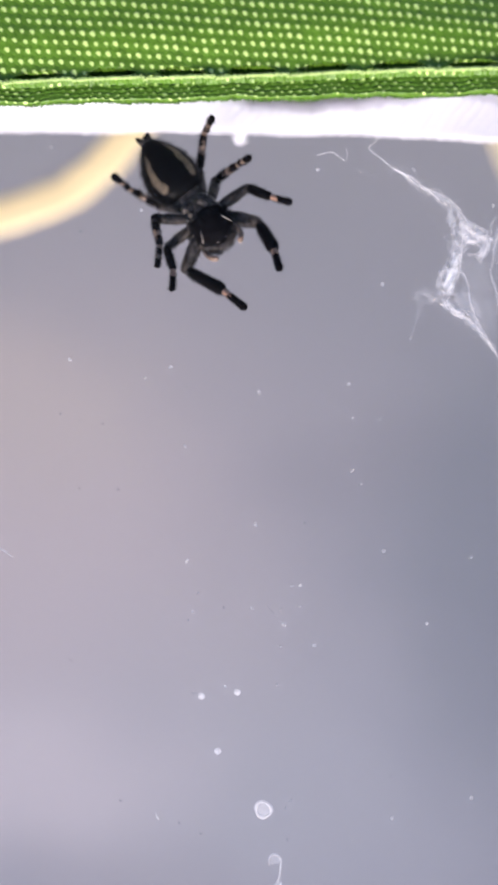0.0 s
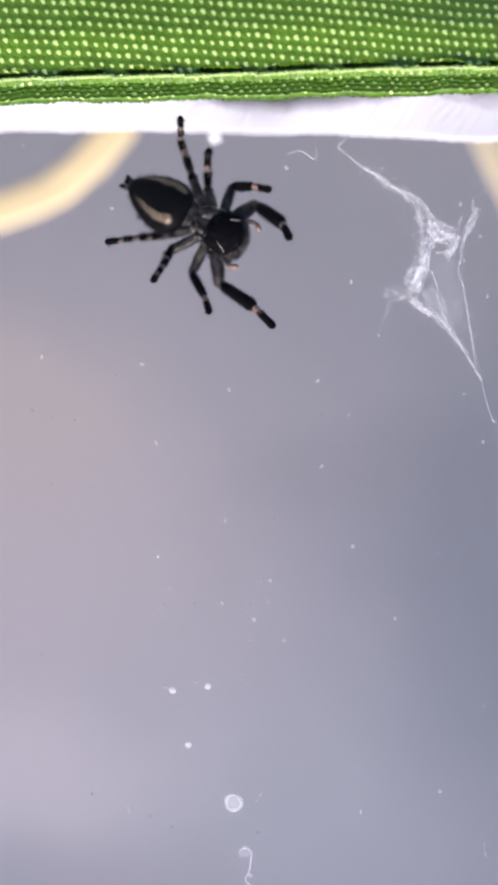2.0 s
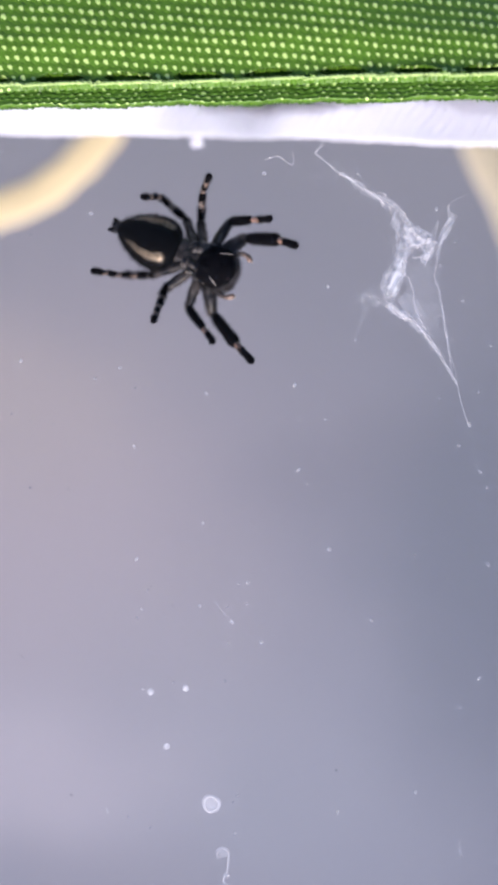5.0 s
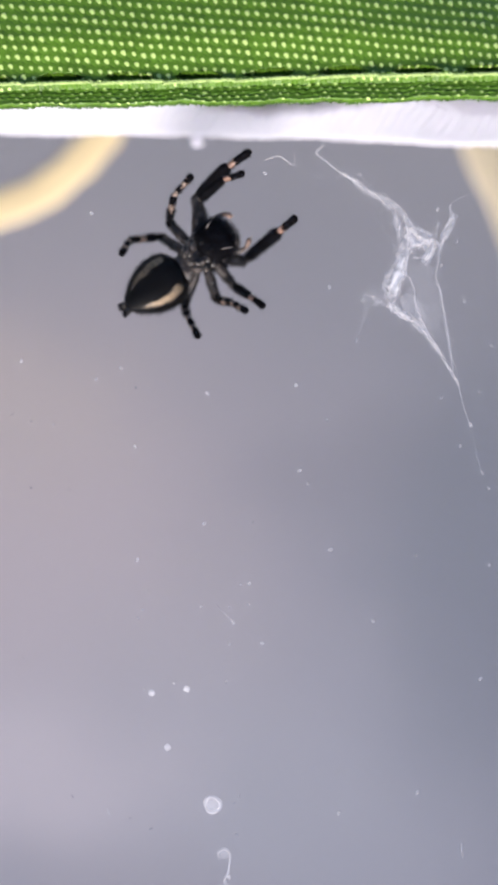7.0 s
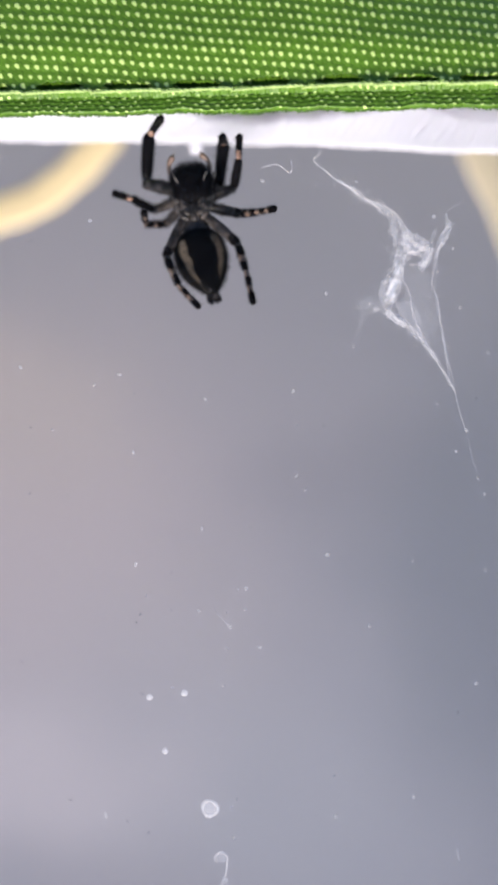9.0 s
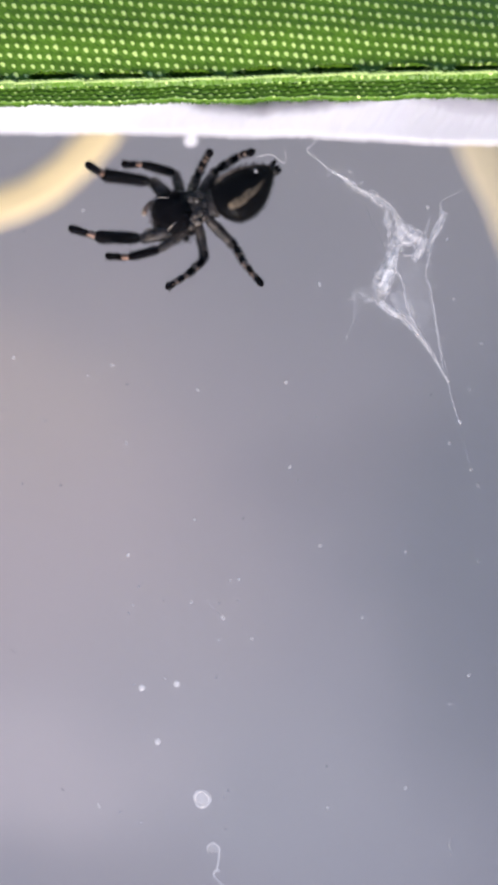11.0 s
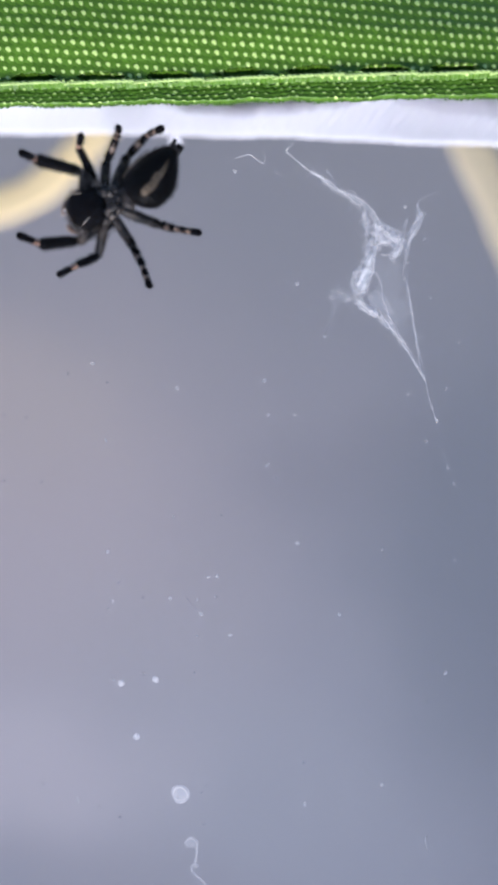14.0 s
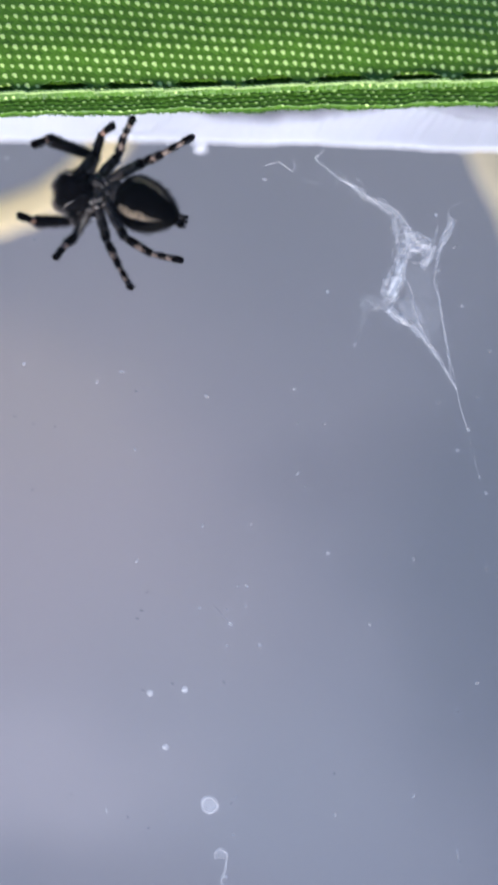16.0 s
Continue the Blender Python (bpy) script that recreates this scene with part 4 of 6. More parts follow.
        tube(bm, [(3.4, 0.42 * side, 1.12), (3.5, 0.25 * side, 1.02), (3.42, 0.08 * side, 1.0)], [0.11, 0.085, 0.03], 8)
        part("fang", bm, FANG, jaw)
        # feelers, with pale tips, each on its own pivot beside the jaw
        bm = bmesh.new()
        path = smooth_line([(0, 0, 0), (0.55, 0.26 * side, -0.05), (1.05, 0.20 * side, -0.18), (1.42, -0.18 * side, -0.34)], 5)
        tube(bm, path, [0.17, 0.185, 0.18, 0.165, 0.15, 0.15, 0.155, 0.15, 0.14, 0.13, 0.14, 0.155, 0.17, 0.18, 0.16, 0.09], 10,
             mats=[0] * 4 + [1] * 5 + [2] * 6)
        bristles(bm, rng, 110, lambda g: (path[g.randint(1, 14)], Vector((1, g.uniform(-1, 1), g.uniform(-1, 0.5)))), 0.24, 0.012, 0)
        bristles(bm, rng, 70, lambda g: (path[g.randint(6, 15)], Vector((1, g.uniform(-1, 1), g.uniform(-1, 0.5)))), 0.26, 0.012, 3)
        feelers[side] = part("feeler", bm, [SMOKE, FEELER, FEELER_TIP, PALE], spider, "hairy grey-brown feeler with a tan tip")
        bm = bmesh.new()
        tube(bm, [(2.42, 0.78 * side, 0.62), (2.75, 0.92 * side, 0.66), (3.08, 1.08 * side, 0.80)], [0.010, 0.021, 0.009], 6)
        part("hair_line", bm, PALE, spider, "thin line of pale hairs")
        # eyes: two large in front, one small beside each, one on each flank
        for x, y, z, r in ((3.42, 0.42, 2.7, 0.40), (3.2, 1.05, 2.8, 0.25), (2.2, 1.25, 3.0, 0.18)):
            bm = bmesh.new()
            egg(bm, (x, y * side, z), (r, r, r), 14, 10)
            part("eye", bm, EYE, spider, "glossy black eye")
    for n, (hx, hy, hz) in HIPS.items():
        for side in (-1, 1):
            bm = bmesh.new()
            a = Vector((1.25 + (hx - 1.25) * 0.3, 0.25 * side, 1.3))
            b = Vector((hx, hy * side, hz))
            way = b - a
            tube(bm, [a, a + way * 0.16, a + way * 0.36, a + way * 0.54, a + way * 0.64, a + way * 0.72, a + way * 0.9, a + way * 1.08, b + way * 0.28],
                 [0.22, 0.36, 0.45, 0.40, 0.28, 0.38, 0.43, 0.37, 0.25], 12)
            bristles(bm, rng, 26, lambda g: (a + way * g.uniform(0.2, 1.0) + Vector((g.uniform(-0.2, 0.2), g.uniform(-0.2, 0.2), -0.22)),
                                             Vector((g.uniform(-1, 1), side, -0.4))), 0.18, 0.011, 1)
            # a few pale hairs drawn in place of glints on the hip
            bristles(bm, rng, 7, lambda g: (a + way * g.uniform(0.3, 1.1) + Vector((g.uniform(-0.22, 0.22), g.uniform(-0.22, 0.22), -0.25)),
                                             Vector((g.uniform(-1, 1), side, -0.2))), 0.17, 0.013, 2)
            hip = part("hip_joint", bm, [HIP, SOOT, PALE], spider, "mottled grey-brown glossy hip joint")
            bm = bmesh.new()
            egg(bm, a + way * 0.65, (0.20, 0.20, 0.34), 12, 8)
            part("membrane", bm, FEELER if n in "34" else GREYLEG, hip, "pale soft membrane at the joint")
    bm = bmesh.new()
    egg(bm, (0.22, 0, 1.72), (0.85, 0.95, 0.40), 24, 12, lambda x, y, z: (x, y * (1 + 0.12 * math.sin(9 * x)), z * (1 + 0.15 * math.sin(7 * x) * math.cos(6 * y))))
    bristles(bm, rng, 160, lambda g: (Vector((0.25 + g.uniform(-0.6, 0.4), g.uniform(-0.6, 0.6), 1.55)), Vector((g.uniform(-1, 0.6), g.uniform(-1, 1), -0.5))), 0.24, 0.012, 1)
    part("waist", bm, [HIP, SOOT], spider, "hairy mottled dark waist")

    # abdomen, striped below, on its own pivot at the waist
    bm = bmesh.new()
    rows, cols = 48, 72
    def girth(f):
        """Half the abdomen's breadth, waist to tail, as a share of the widest."""
        return float(np.interp(f, (0, 0.03, 0.08, 0.15, 0.23, 0.32, 0.42, 0.54, 0.66, 0.77, 0.86, 0.93, 0.97, 1),
                               (0.12, 0.42, 0.66, 0.84, 0.95, 0.995, 1.0, 0.955, 0.85, 0.69, 0.52, 0.37, 0.28, 0.14)))
    grid = []
    for i in range(rows + 1):
        f = i / rows
        x = -0.05 - 4.34 * f
        r = girth(f)
        grid.append([bm.verts.new(Vector((x, 1.73 * r * math.cos(TAU * k / cols), 0.35 + 1.25 * r * math.sin(TAU * k / cols) + 0.35 * math.sin(math.pi * f))) * MM)
                     for k in range(cols)])
    for a, b in zip(grid, grid[1:]):
        for k in range(cols):
            bm.faces.new((a[k], a[(k + 1) % cols], b[(k + 1) % cols], b[k]))
    bm.faces.new(grid[0])
    bm.faces.new(grid[-1])
    belly_count = len(bm.verts)
    bristles(bm, rng, 1100, lambda g: (lambda v: (Vector(v.co) / MM, Vector((-0.8, v.co.y / MM, v.co.z / MM - 0.5))))(grid[g.randint(3, rows - 3)][g.randint(0, cols - 1)]), 0.26, 0.015)
    abdomen = part("abdomen", bm, BELLY, spider, "black abdomen with two pale stripes underneath")
    marks = abdomen.data.attributes.new("pattern", "FLOAT", "POINT")
    values = []
    for i, v in enumerate(abdomen.data.vertices):
        x, y, z = v.co / MM
        f = (-0.05 - x) / 4.34
        s = abs(y) / (1.73 * girth(f))
        wobble = 0.025 * math.sin(13 * f + 2 * y) + 0.02 * math.sin(29 * f - 3 * y)
        inner = 0.47 + 0.04 * f + wobble
        outer = 0.84 - 0.12 * f + 0.5 * wobble
        front = 0.15 + 0.9 * (s - 0.68) ** 2
        ends = min(max((f - front) / 0.06, 0), 1) * min(max((0.88 - f) / 0.30, 0), 1)
        stripe = min(max((s - inner) / 0.07, 0), 1) * min(max((outer - s) / 0.08, 0), 1) * ends * (1.0 - 0.28 * f)
        rim = 0.08 * min(max((s - outer) / 0.08, 0), 1) * min(f / 0.2, 1)
        tail = 0.07 * min(max((f - 0.86) / 0.05, 0), 1)
        neck = 0.06 * min(max((0.20 - f) / 0.05, 0), 1)
        stripe = max(stripe, rim, tail, neck) * (1.0 if z < 1.0 else 0.3)
        values.append(stripe if i < belly_count else 0.0)
    marks.data.foreach_set("value", values)
    for y, z, l in ((0.22, 0.42, 0.60), (-0.22, 0.42, 0.50), (0.10, 0.72, 0.6), (-0.10, 0.72, 0.6)):
        bm = bmesh.new()
        tube(bm, [(-4.14, y * 0.9, z), (-4.34 - l * 0.5, y * 1.35, z), (-4.34 - l, y * 1.75, z - 0.05)], [0.20, 0.17, 0.09], 8, mats=[0, 1])
        bristles(bm, rng, 30, lambda g: (Vector((-4.34 - l * g.uniform(0, 0.9), y * 1.4, z)), Vector((-1, g.uniform(-0.8, 0.8), g.uniform(-0.8, 0.8)))), 0.22, 0.012, 1)
        part("spinneret", bm, [SMOKE, SOOT], abdomen, "short grey spinneret")

    legs = {}
    for key, (l1, l2, l3) in LEGS.items():
        front, seed = key[1] == "1", sum(map(ord, key))
        upper = segment("femur", l1, 0.40 if front else 0.27, 0.50 if front else 0.365, 0.39 if front else 0.28, ((0.72, 3), (0.28, 0)) if front else ((0.55, 0), (0.45, 3)) if key[1] == "2" else ((0.40, 0), (0.30, 3), (0.12, 0), (0.18, 1)), spider, seed, 90)
        if front:
            shin = segment("tibia", l2, 0.26, 0.35, 0.385, ((0.12, 3), (0.88, 1)), spider, seed + 1, 480)
        elif key[1] == "2":
            shin = segment("tibia", l2, 0.25, 0.275, 0.21, ((0.10, 0), (0.90, 1)), spider, seed + 1, 190)
        else:
            shin = segment("tibia", l2, 0.225, 0.245, 0.19, ((0.14, 0), (0.36, 1), (0.16, 4), (0.34, 1)), spider, seed + 1, 170)
        end = segment("tarsus", l3, 0.21 if front else 0.18, 0.205 if front else 0.17, 0.235 if front else 0.20,
                      ((0.38, 2), (0.62, 1)) if key[1] in "12" else ((0.24, 4), (0.24, 1), (0.18, 4), (0.34, 1)), spider, seed + 2, 150)
        legs[key] = (upper, shin, end)
    return spider, abdomen, legs, feelers


SPIDER, ABDOMEN, LEG_PARTS, FEELERS = build_spider()


def chain(key, angles):
    """Rows for the three joints of a leg from (seconds, pitch and yaw of each joint), end to end from the hip."""
    hx, hy, hz = HIPS[key[1]]
    out = [[], [], []]
    for t, *turn in angles:
        p = Vector((hx, -hy if key[0] == "a" else hy, hz))
        for j in range(3):
            pitch, yaw = turn[2 * j], turn[2 * j + 1]
            out[j].append((t, pose(p.x * MM, p.y * MM, p.z * MM, 0, -pitch, yaw)))
            a, b = radians(pitch), radians(yaw)
            p = p + Vector((math.cos(a) * math.cos(b), math.cos(a) * math.sin(b), math.sin(a))) * LEGS[key][j]
    return out


def move_leg(key, angles):
    for ob, rows in zip(LEG_PARTS[key], chain(key, angles)):
        walk(ob, rows)


def roll(t):
    """How far the abdomen lolls to one side, in degrees."""
    return float(np.interp(t, (0, 4.2, 6.5, 7, 7.5, 8, 8.5, 9.2, 11.3, 12, 12.5, 13, 13.5, 14, 14.5, 16), (-6, -6, 3, 8, 30, 27, 8, 12, 20, 20, 10, 8, 14, 20, 8, 5)))


def motions():
    # seconds, place and heading of the spider on the vinyl
    walk(SPIDER, [(t, place(u, v, -0.15, 180, 0, heading)) for t, u, v, heading in [
        (0, -8.524, 14.034, -52.2),
        (0.5, -7.796, 13.119, -31.3),
        (0.75, -6.766, 12.796, -31.8),
        (1, -6.475, 12.705, -31.9),
        (1.5, -6.516, 12.814, -32.3),
        (2, -6.570, 12.763, -30.4),
        (2.2, -6.517, 12.750, -32.0),
        (2.5, -6.131, 12.652, -43.4),
        (2.75, -6.076, 11.742, -43.1),
        (3, -6.039, 11.136, -42.9),
        (3.2, -6.316, 10.783, -40.0),
        (3.5, -6.365, 10.721, -39.5),
        (4, -6.234, 10.897, -44.1),
        (4.2, -6.234, 10.897, -44.1),
        (4.62, -6.109, 10.886, -38.8),
        (5.04, -5.812, 10.861, -26.0),
        (5.46, -5.456, 10.832, -10.7),
        (5.88, -5.158, 10.806, 2.1),
        (6.3, -5.034, 10.795, 7.5),
        (6.5, -5.529, 10.518, 16.9),
        (6.7, -5.704, 9.946, 34.3),
        (7, -5.735, 9.845, 37.4),
        (7.5, -4.694, 10.299, 54.1),
        (7.7, -4.707, 11.026, 64.5),
        (8, -4.712, 11.268, 67.9),
        (8.5, -5.070, 11.799, 78.1),
        (8.75, -5.018, 12.104, 83.2),
        (9, -4.896, 12.816, 95.1),
        (9.2, -4.302, 12.587, 101.8),
        (9.62, -4.216, 12.699, 112.2),
        (10.04, -4.009, 12.966, 136.8),
        (10.46, -3.761, 13.284, 166.3),
        (10.88, -3.554, 13.550, 191.1),
        (11.3, -3.467, 13.662, 201.3),
        (11.5, -3.467, 13.662, 201.3),
        (12, -3.894, 13.283, 195.3),
        (12.5, -5.030, 12.690, 188.5),
        (12.75, -6.722, 12.578, 178.4),
        (13, -7.286, 12.541, 175.0),
        (13.5, -6.859, 13.988, 197.8),
        (13.7, -7.500, 14.038, 198.7),
        (14, -7.749, 14.058, 199.1),
        (14.5, -8.675, 13.264, 171.3),
        (14.7, -9.413, 13.511, 157.8),
        (15, -9.659, 13.593, 153.3),
        (15.5, -9.535, 13.733, 157.8),
        (15.7, -9.637, 13.904, 161.2),
        (16, -10.213, 14.875, 180.4),
    ]])
    # the abdomen swings about the waist
    walk(ABDOMEN, [(t, pose(0, side * MM, 1.5 * MM, roll(t), tilt, swing)) for t, swing, tilt, side in [
        (0, 0.8, -0.5, -0.01), (0.5, -9.7, -0.4, -0.09), (0.75, -5.1, -0.4, -0.04), (1, -3.8, -0.4, -0.03), (1.5, -5.9, -0.5, -0.00), (2, -1.8, -0.6, 0.02),
        (2.2, -0.5, -0.6, 0.00), (2.5, 8.9, -0.2, -0.11), (2.75, -0.2, -0.2, -0.08), (3, -6.3, -0.2, -0.06), (3.2, -4.0, -0.4, -0.09), (3.5, -3.6, -0.4, -0.09),
        (4, -7.6, -0.1, -0.06), (4.2, -7.6, -0.1, -0.06), (4.62, -7.1, -0.1, -0.05), (5.04, -5.8, -0.1, -0.04), (5.46, -4.2, -0.1, -0.03), (5.88, -2.9, -0.1, -0.02),
        (6.3, -2.4, -0.1, -0.02), (6.5, 1.3, -0.1, -0.02), (6.7, 1.8, -0.1, -0.08), (7, 1.9, -0.1, -0.09), (7.5, -33.7, 0.9, 0.03), (7.7, -33.3, 0.2, -0.06),
        (8, -33.2, -0.0, -0.09), (8.5, -9.6, -0.0, -0.04), (8.75, -10.2, -0.1, -0.06), (9, -11.6, -0.2, -0.11), (9.2, -10.2, -0.2, -0.11), (9.62, -10.9, -0.2, -0.11),
        (10.04, -12.7, -0.1, -0.11), (10.46, -14.8, -0.1, -0.11), (10.88, -16.6, -0.1, -0.12), (11.3, -17.3, -0.1, -0.12), (11.5, -17.3, -0.1, -0.12), (12, -21.3, 1.5, -0.18),
        (12.5, 11.3, 1.8, 0.12), (12.75, -1.5, 0.4, 0.07), (13, -5.8, -0.0, 0.05), (13.5, 0.7, 3.2, -0.04), (13.7, -21.1, 1.1, -0.07), (14, -29.6, 0.3, -0.08),
        (14.5, 1.8, -0.0, 0.10), (14.7, 2.6, -0.1, 0.11), (15, 2.9, -0.1, 0.11), (15.5, 10.0, -0.1, 0.12), (15.7, 12.2, -0.1, 0.13), (16, 24.8, -0.2, 0.21),
    ]])
    # the feelers reach out and fold in: seconds, yaw outwards of the one on each side, dip
    for side, rows in ((1, [(0, 4, 0), (1, 20, 0), (2, 22, 0), (3, 16, 0), (4.2, 16, 0), (6.5, -6, 8), (7, 16, 0), (8, -10, 5), (8.5, 4, 0), (9.2, -8, 0), (11.5, -14, 10), (12.5, 2, 0), (13.5, -16, 25), (16, -18, 30)]),
                       (-1, [(0, -2, 0), (1, 14, 0), (2, 16, 0), (3, 24, 0), (4.2, 24, 0), (6.5, -6, 8), (7, -12, 0), (8, 8, 5), (8.5, 12, 0), (9.2, 2, 0), (11.5, -14, 10), (12.5, 4, 0), (13.5, -16, 25), (16, -18, 30)])):
        walk(FEELERS[side], [(t, pose(2.86 * MM, 0.98 * side * MM, 1.42 * MM, 0, -dip, yaw * side)) for t, yaw, dip in rows])
    move_leg("a1", [
        (0, 153.9, 129.8, -143.3, -167.7, -153.4, -157.0),
        (0.5, 169.4, 121.1, -150.7, -166.4, -164.8, -166.1),
        (0.75, 154.7, 104.9, -146.8, -164.2, -149.2, -153.8),
        (1, 151.0, 99.8, -145.7, -163.6, -145.1, -149.8),
        (1.5, 146.6, 105.3, -144.5, -167.1, -140.4, -149.1),
        (2, 147.7, 106.9, -145.0, -166.0, -141.2, -142.3),
        (2.2, 149.5, 108.7, -145.5, -166.3, -142.8, -145.8),
        (2.5, 163.1, 120.3, -149.6, -168.7, -157.2, -168.1),
        (2.75, 151.4, 110.0, -145.1, -178.6, -146.8, -174.9),
        (3, 144.2, 102.0, -142.6, -185.8, -140.1, -180.4),
        (3.2, 141.2, 109.3, -138.1, -193.0, -142.8, -179.4),
        (3.5, 140.7, 110.7, -137.4, -194.4, -143.3, -179.2),
        (4, 138.3, 108.1, -136.2, -197.8, -141.9, -188.3),
        (4.2, 138.3, 108.1, -136.2, -197.8, -141.9, -188.3),
        (4.62, 140.0, 108.5, -138.0, -195.9, -141.5, -185.0),
        (5.04, 144.1, 108.5, -142.1, -191.6, -140.7, -177.1),
        (5.46, 148.7, 106.6, -146.4, -186.4, -140.1, -167.7),
        (5.88, 152.7, 103.8, -150.0, -182.1, -139.7, -159.9),
        (6.3, 154.4, 102.3, -151.5, -180.3, -139.6, -156.6),
        (6.5, 165.8, 119.1, -155.9, -176.5, -150.4, -155.0),
        (6.7, 167.2, 113.4, -151.3, -176.2, -160.0, -169.0),
        (7, 167.5, 112.4, -150.5, -176.2, -161.8, -171.2),
        (7.5, 168.3, 132.2, -162.7, -169.1, -141.6, -137.1),
        (7.7, 169.9, 137.7, -157.0, -147.7, -153.7, -123.8),
        (8, 170.5, 139.5, -155.7, -140.4, -157.9, -120.1),
        (8.5, 153.9, 106.3, -137.1, -193.3, -161.5, -187.9),
        (8.75, 152.4, 108.2, -142.9, -184.1, -149.8, -172.9),
        (9, 159.5, 112.6, -158.9, -167.2, -133.6, -116.5),
        (9.2, -166.4, 120.3, 175.0, -166.9, -140.0, -119.6),
        (9.62, -165.7, 126.3, 175.1, -165.6, -141.4, -122.8),
        (10.04, -165.2, 141.0, 176.1, -163.3, -144.3, -130.5),
        (10.46, -170.2, 159.0, -178.3, -161.7, -147.2, -139.7),
        (10.88, -176.6, 177.1, -169.6, -163.6, -153.6, -149.1),
        (11.3, -174.3, 184.9, -169.3, -164.3, -158.4, -153.6),
        (11.5, -174.3, 184.9, -169.3, -164.3, -158.4, -153.6),
        (12, 175.2, 168.5, -170.6, -161.9, -137.3, -148.4),
        (12.5, 147.2, 168.7, -158.2, -166.4, -102.1, -136.2),
        (12.75, 136.6, 160.7, -146.2, -186.5, -115.4, -167.1),
        (13, 133.2, 157.4, -143.0, -194.1, -120.4, -171.2),
        (13.5, 151.9, 178.1, -158.2, -170.0, -118.3, -166.3),
        (13.7, 137.8, 177.2, -146.1, -176.3, -121.1, -153.4),
        (14, 132.3, 176.7, -141.5, -179.2, -122.5, -149.0),
        (14.5, 125.4, 147.1, -137.0, -184.8, -121.9, -157.6),
        (14.7, 118.3, 139.8, -132.7, -211.7, -116.6, -197.0),
        (15, 116.1, 136.6, -132.8, -221.0, -117.6, -211.0),
        (15.5, 117.8, 144.8, -135.1, -215.2, -113.9, -205.8),
        (15.7, 117.1, 148.0, -135.1, -212.2, -112.4, -205.0),
        (16, 114.9, 168.7, -136.4, -195.4, -103.9, -197.3),
    ])
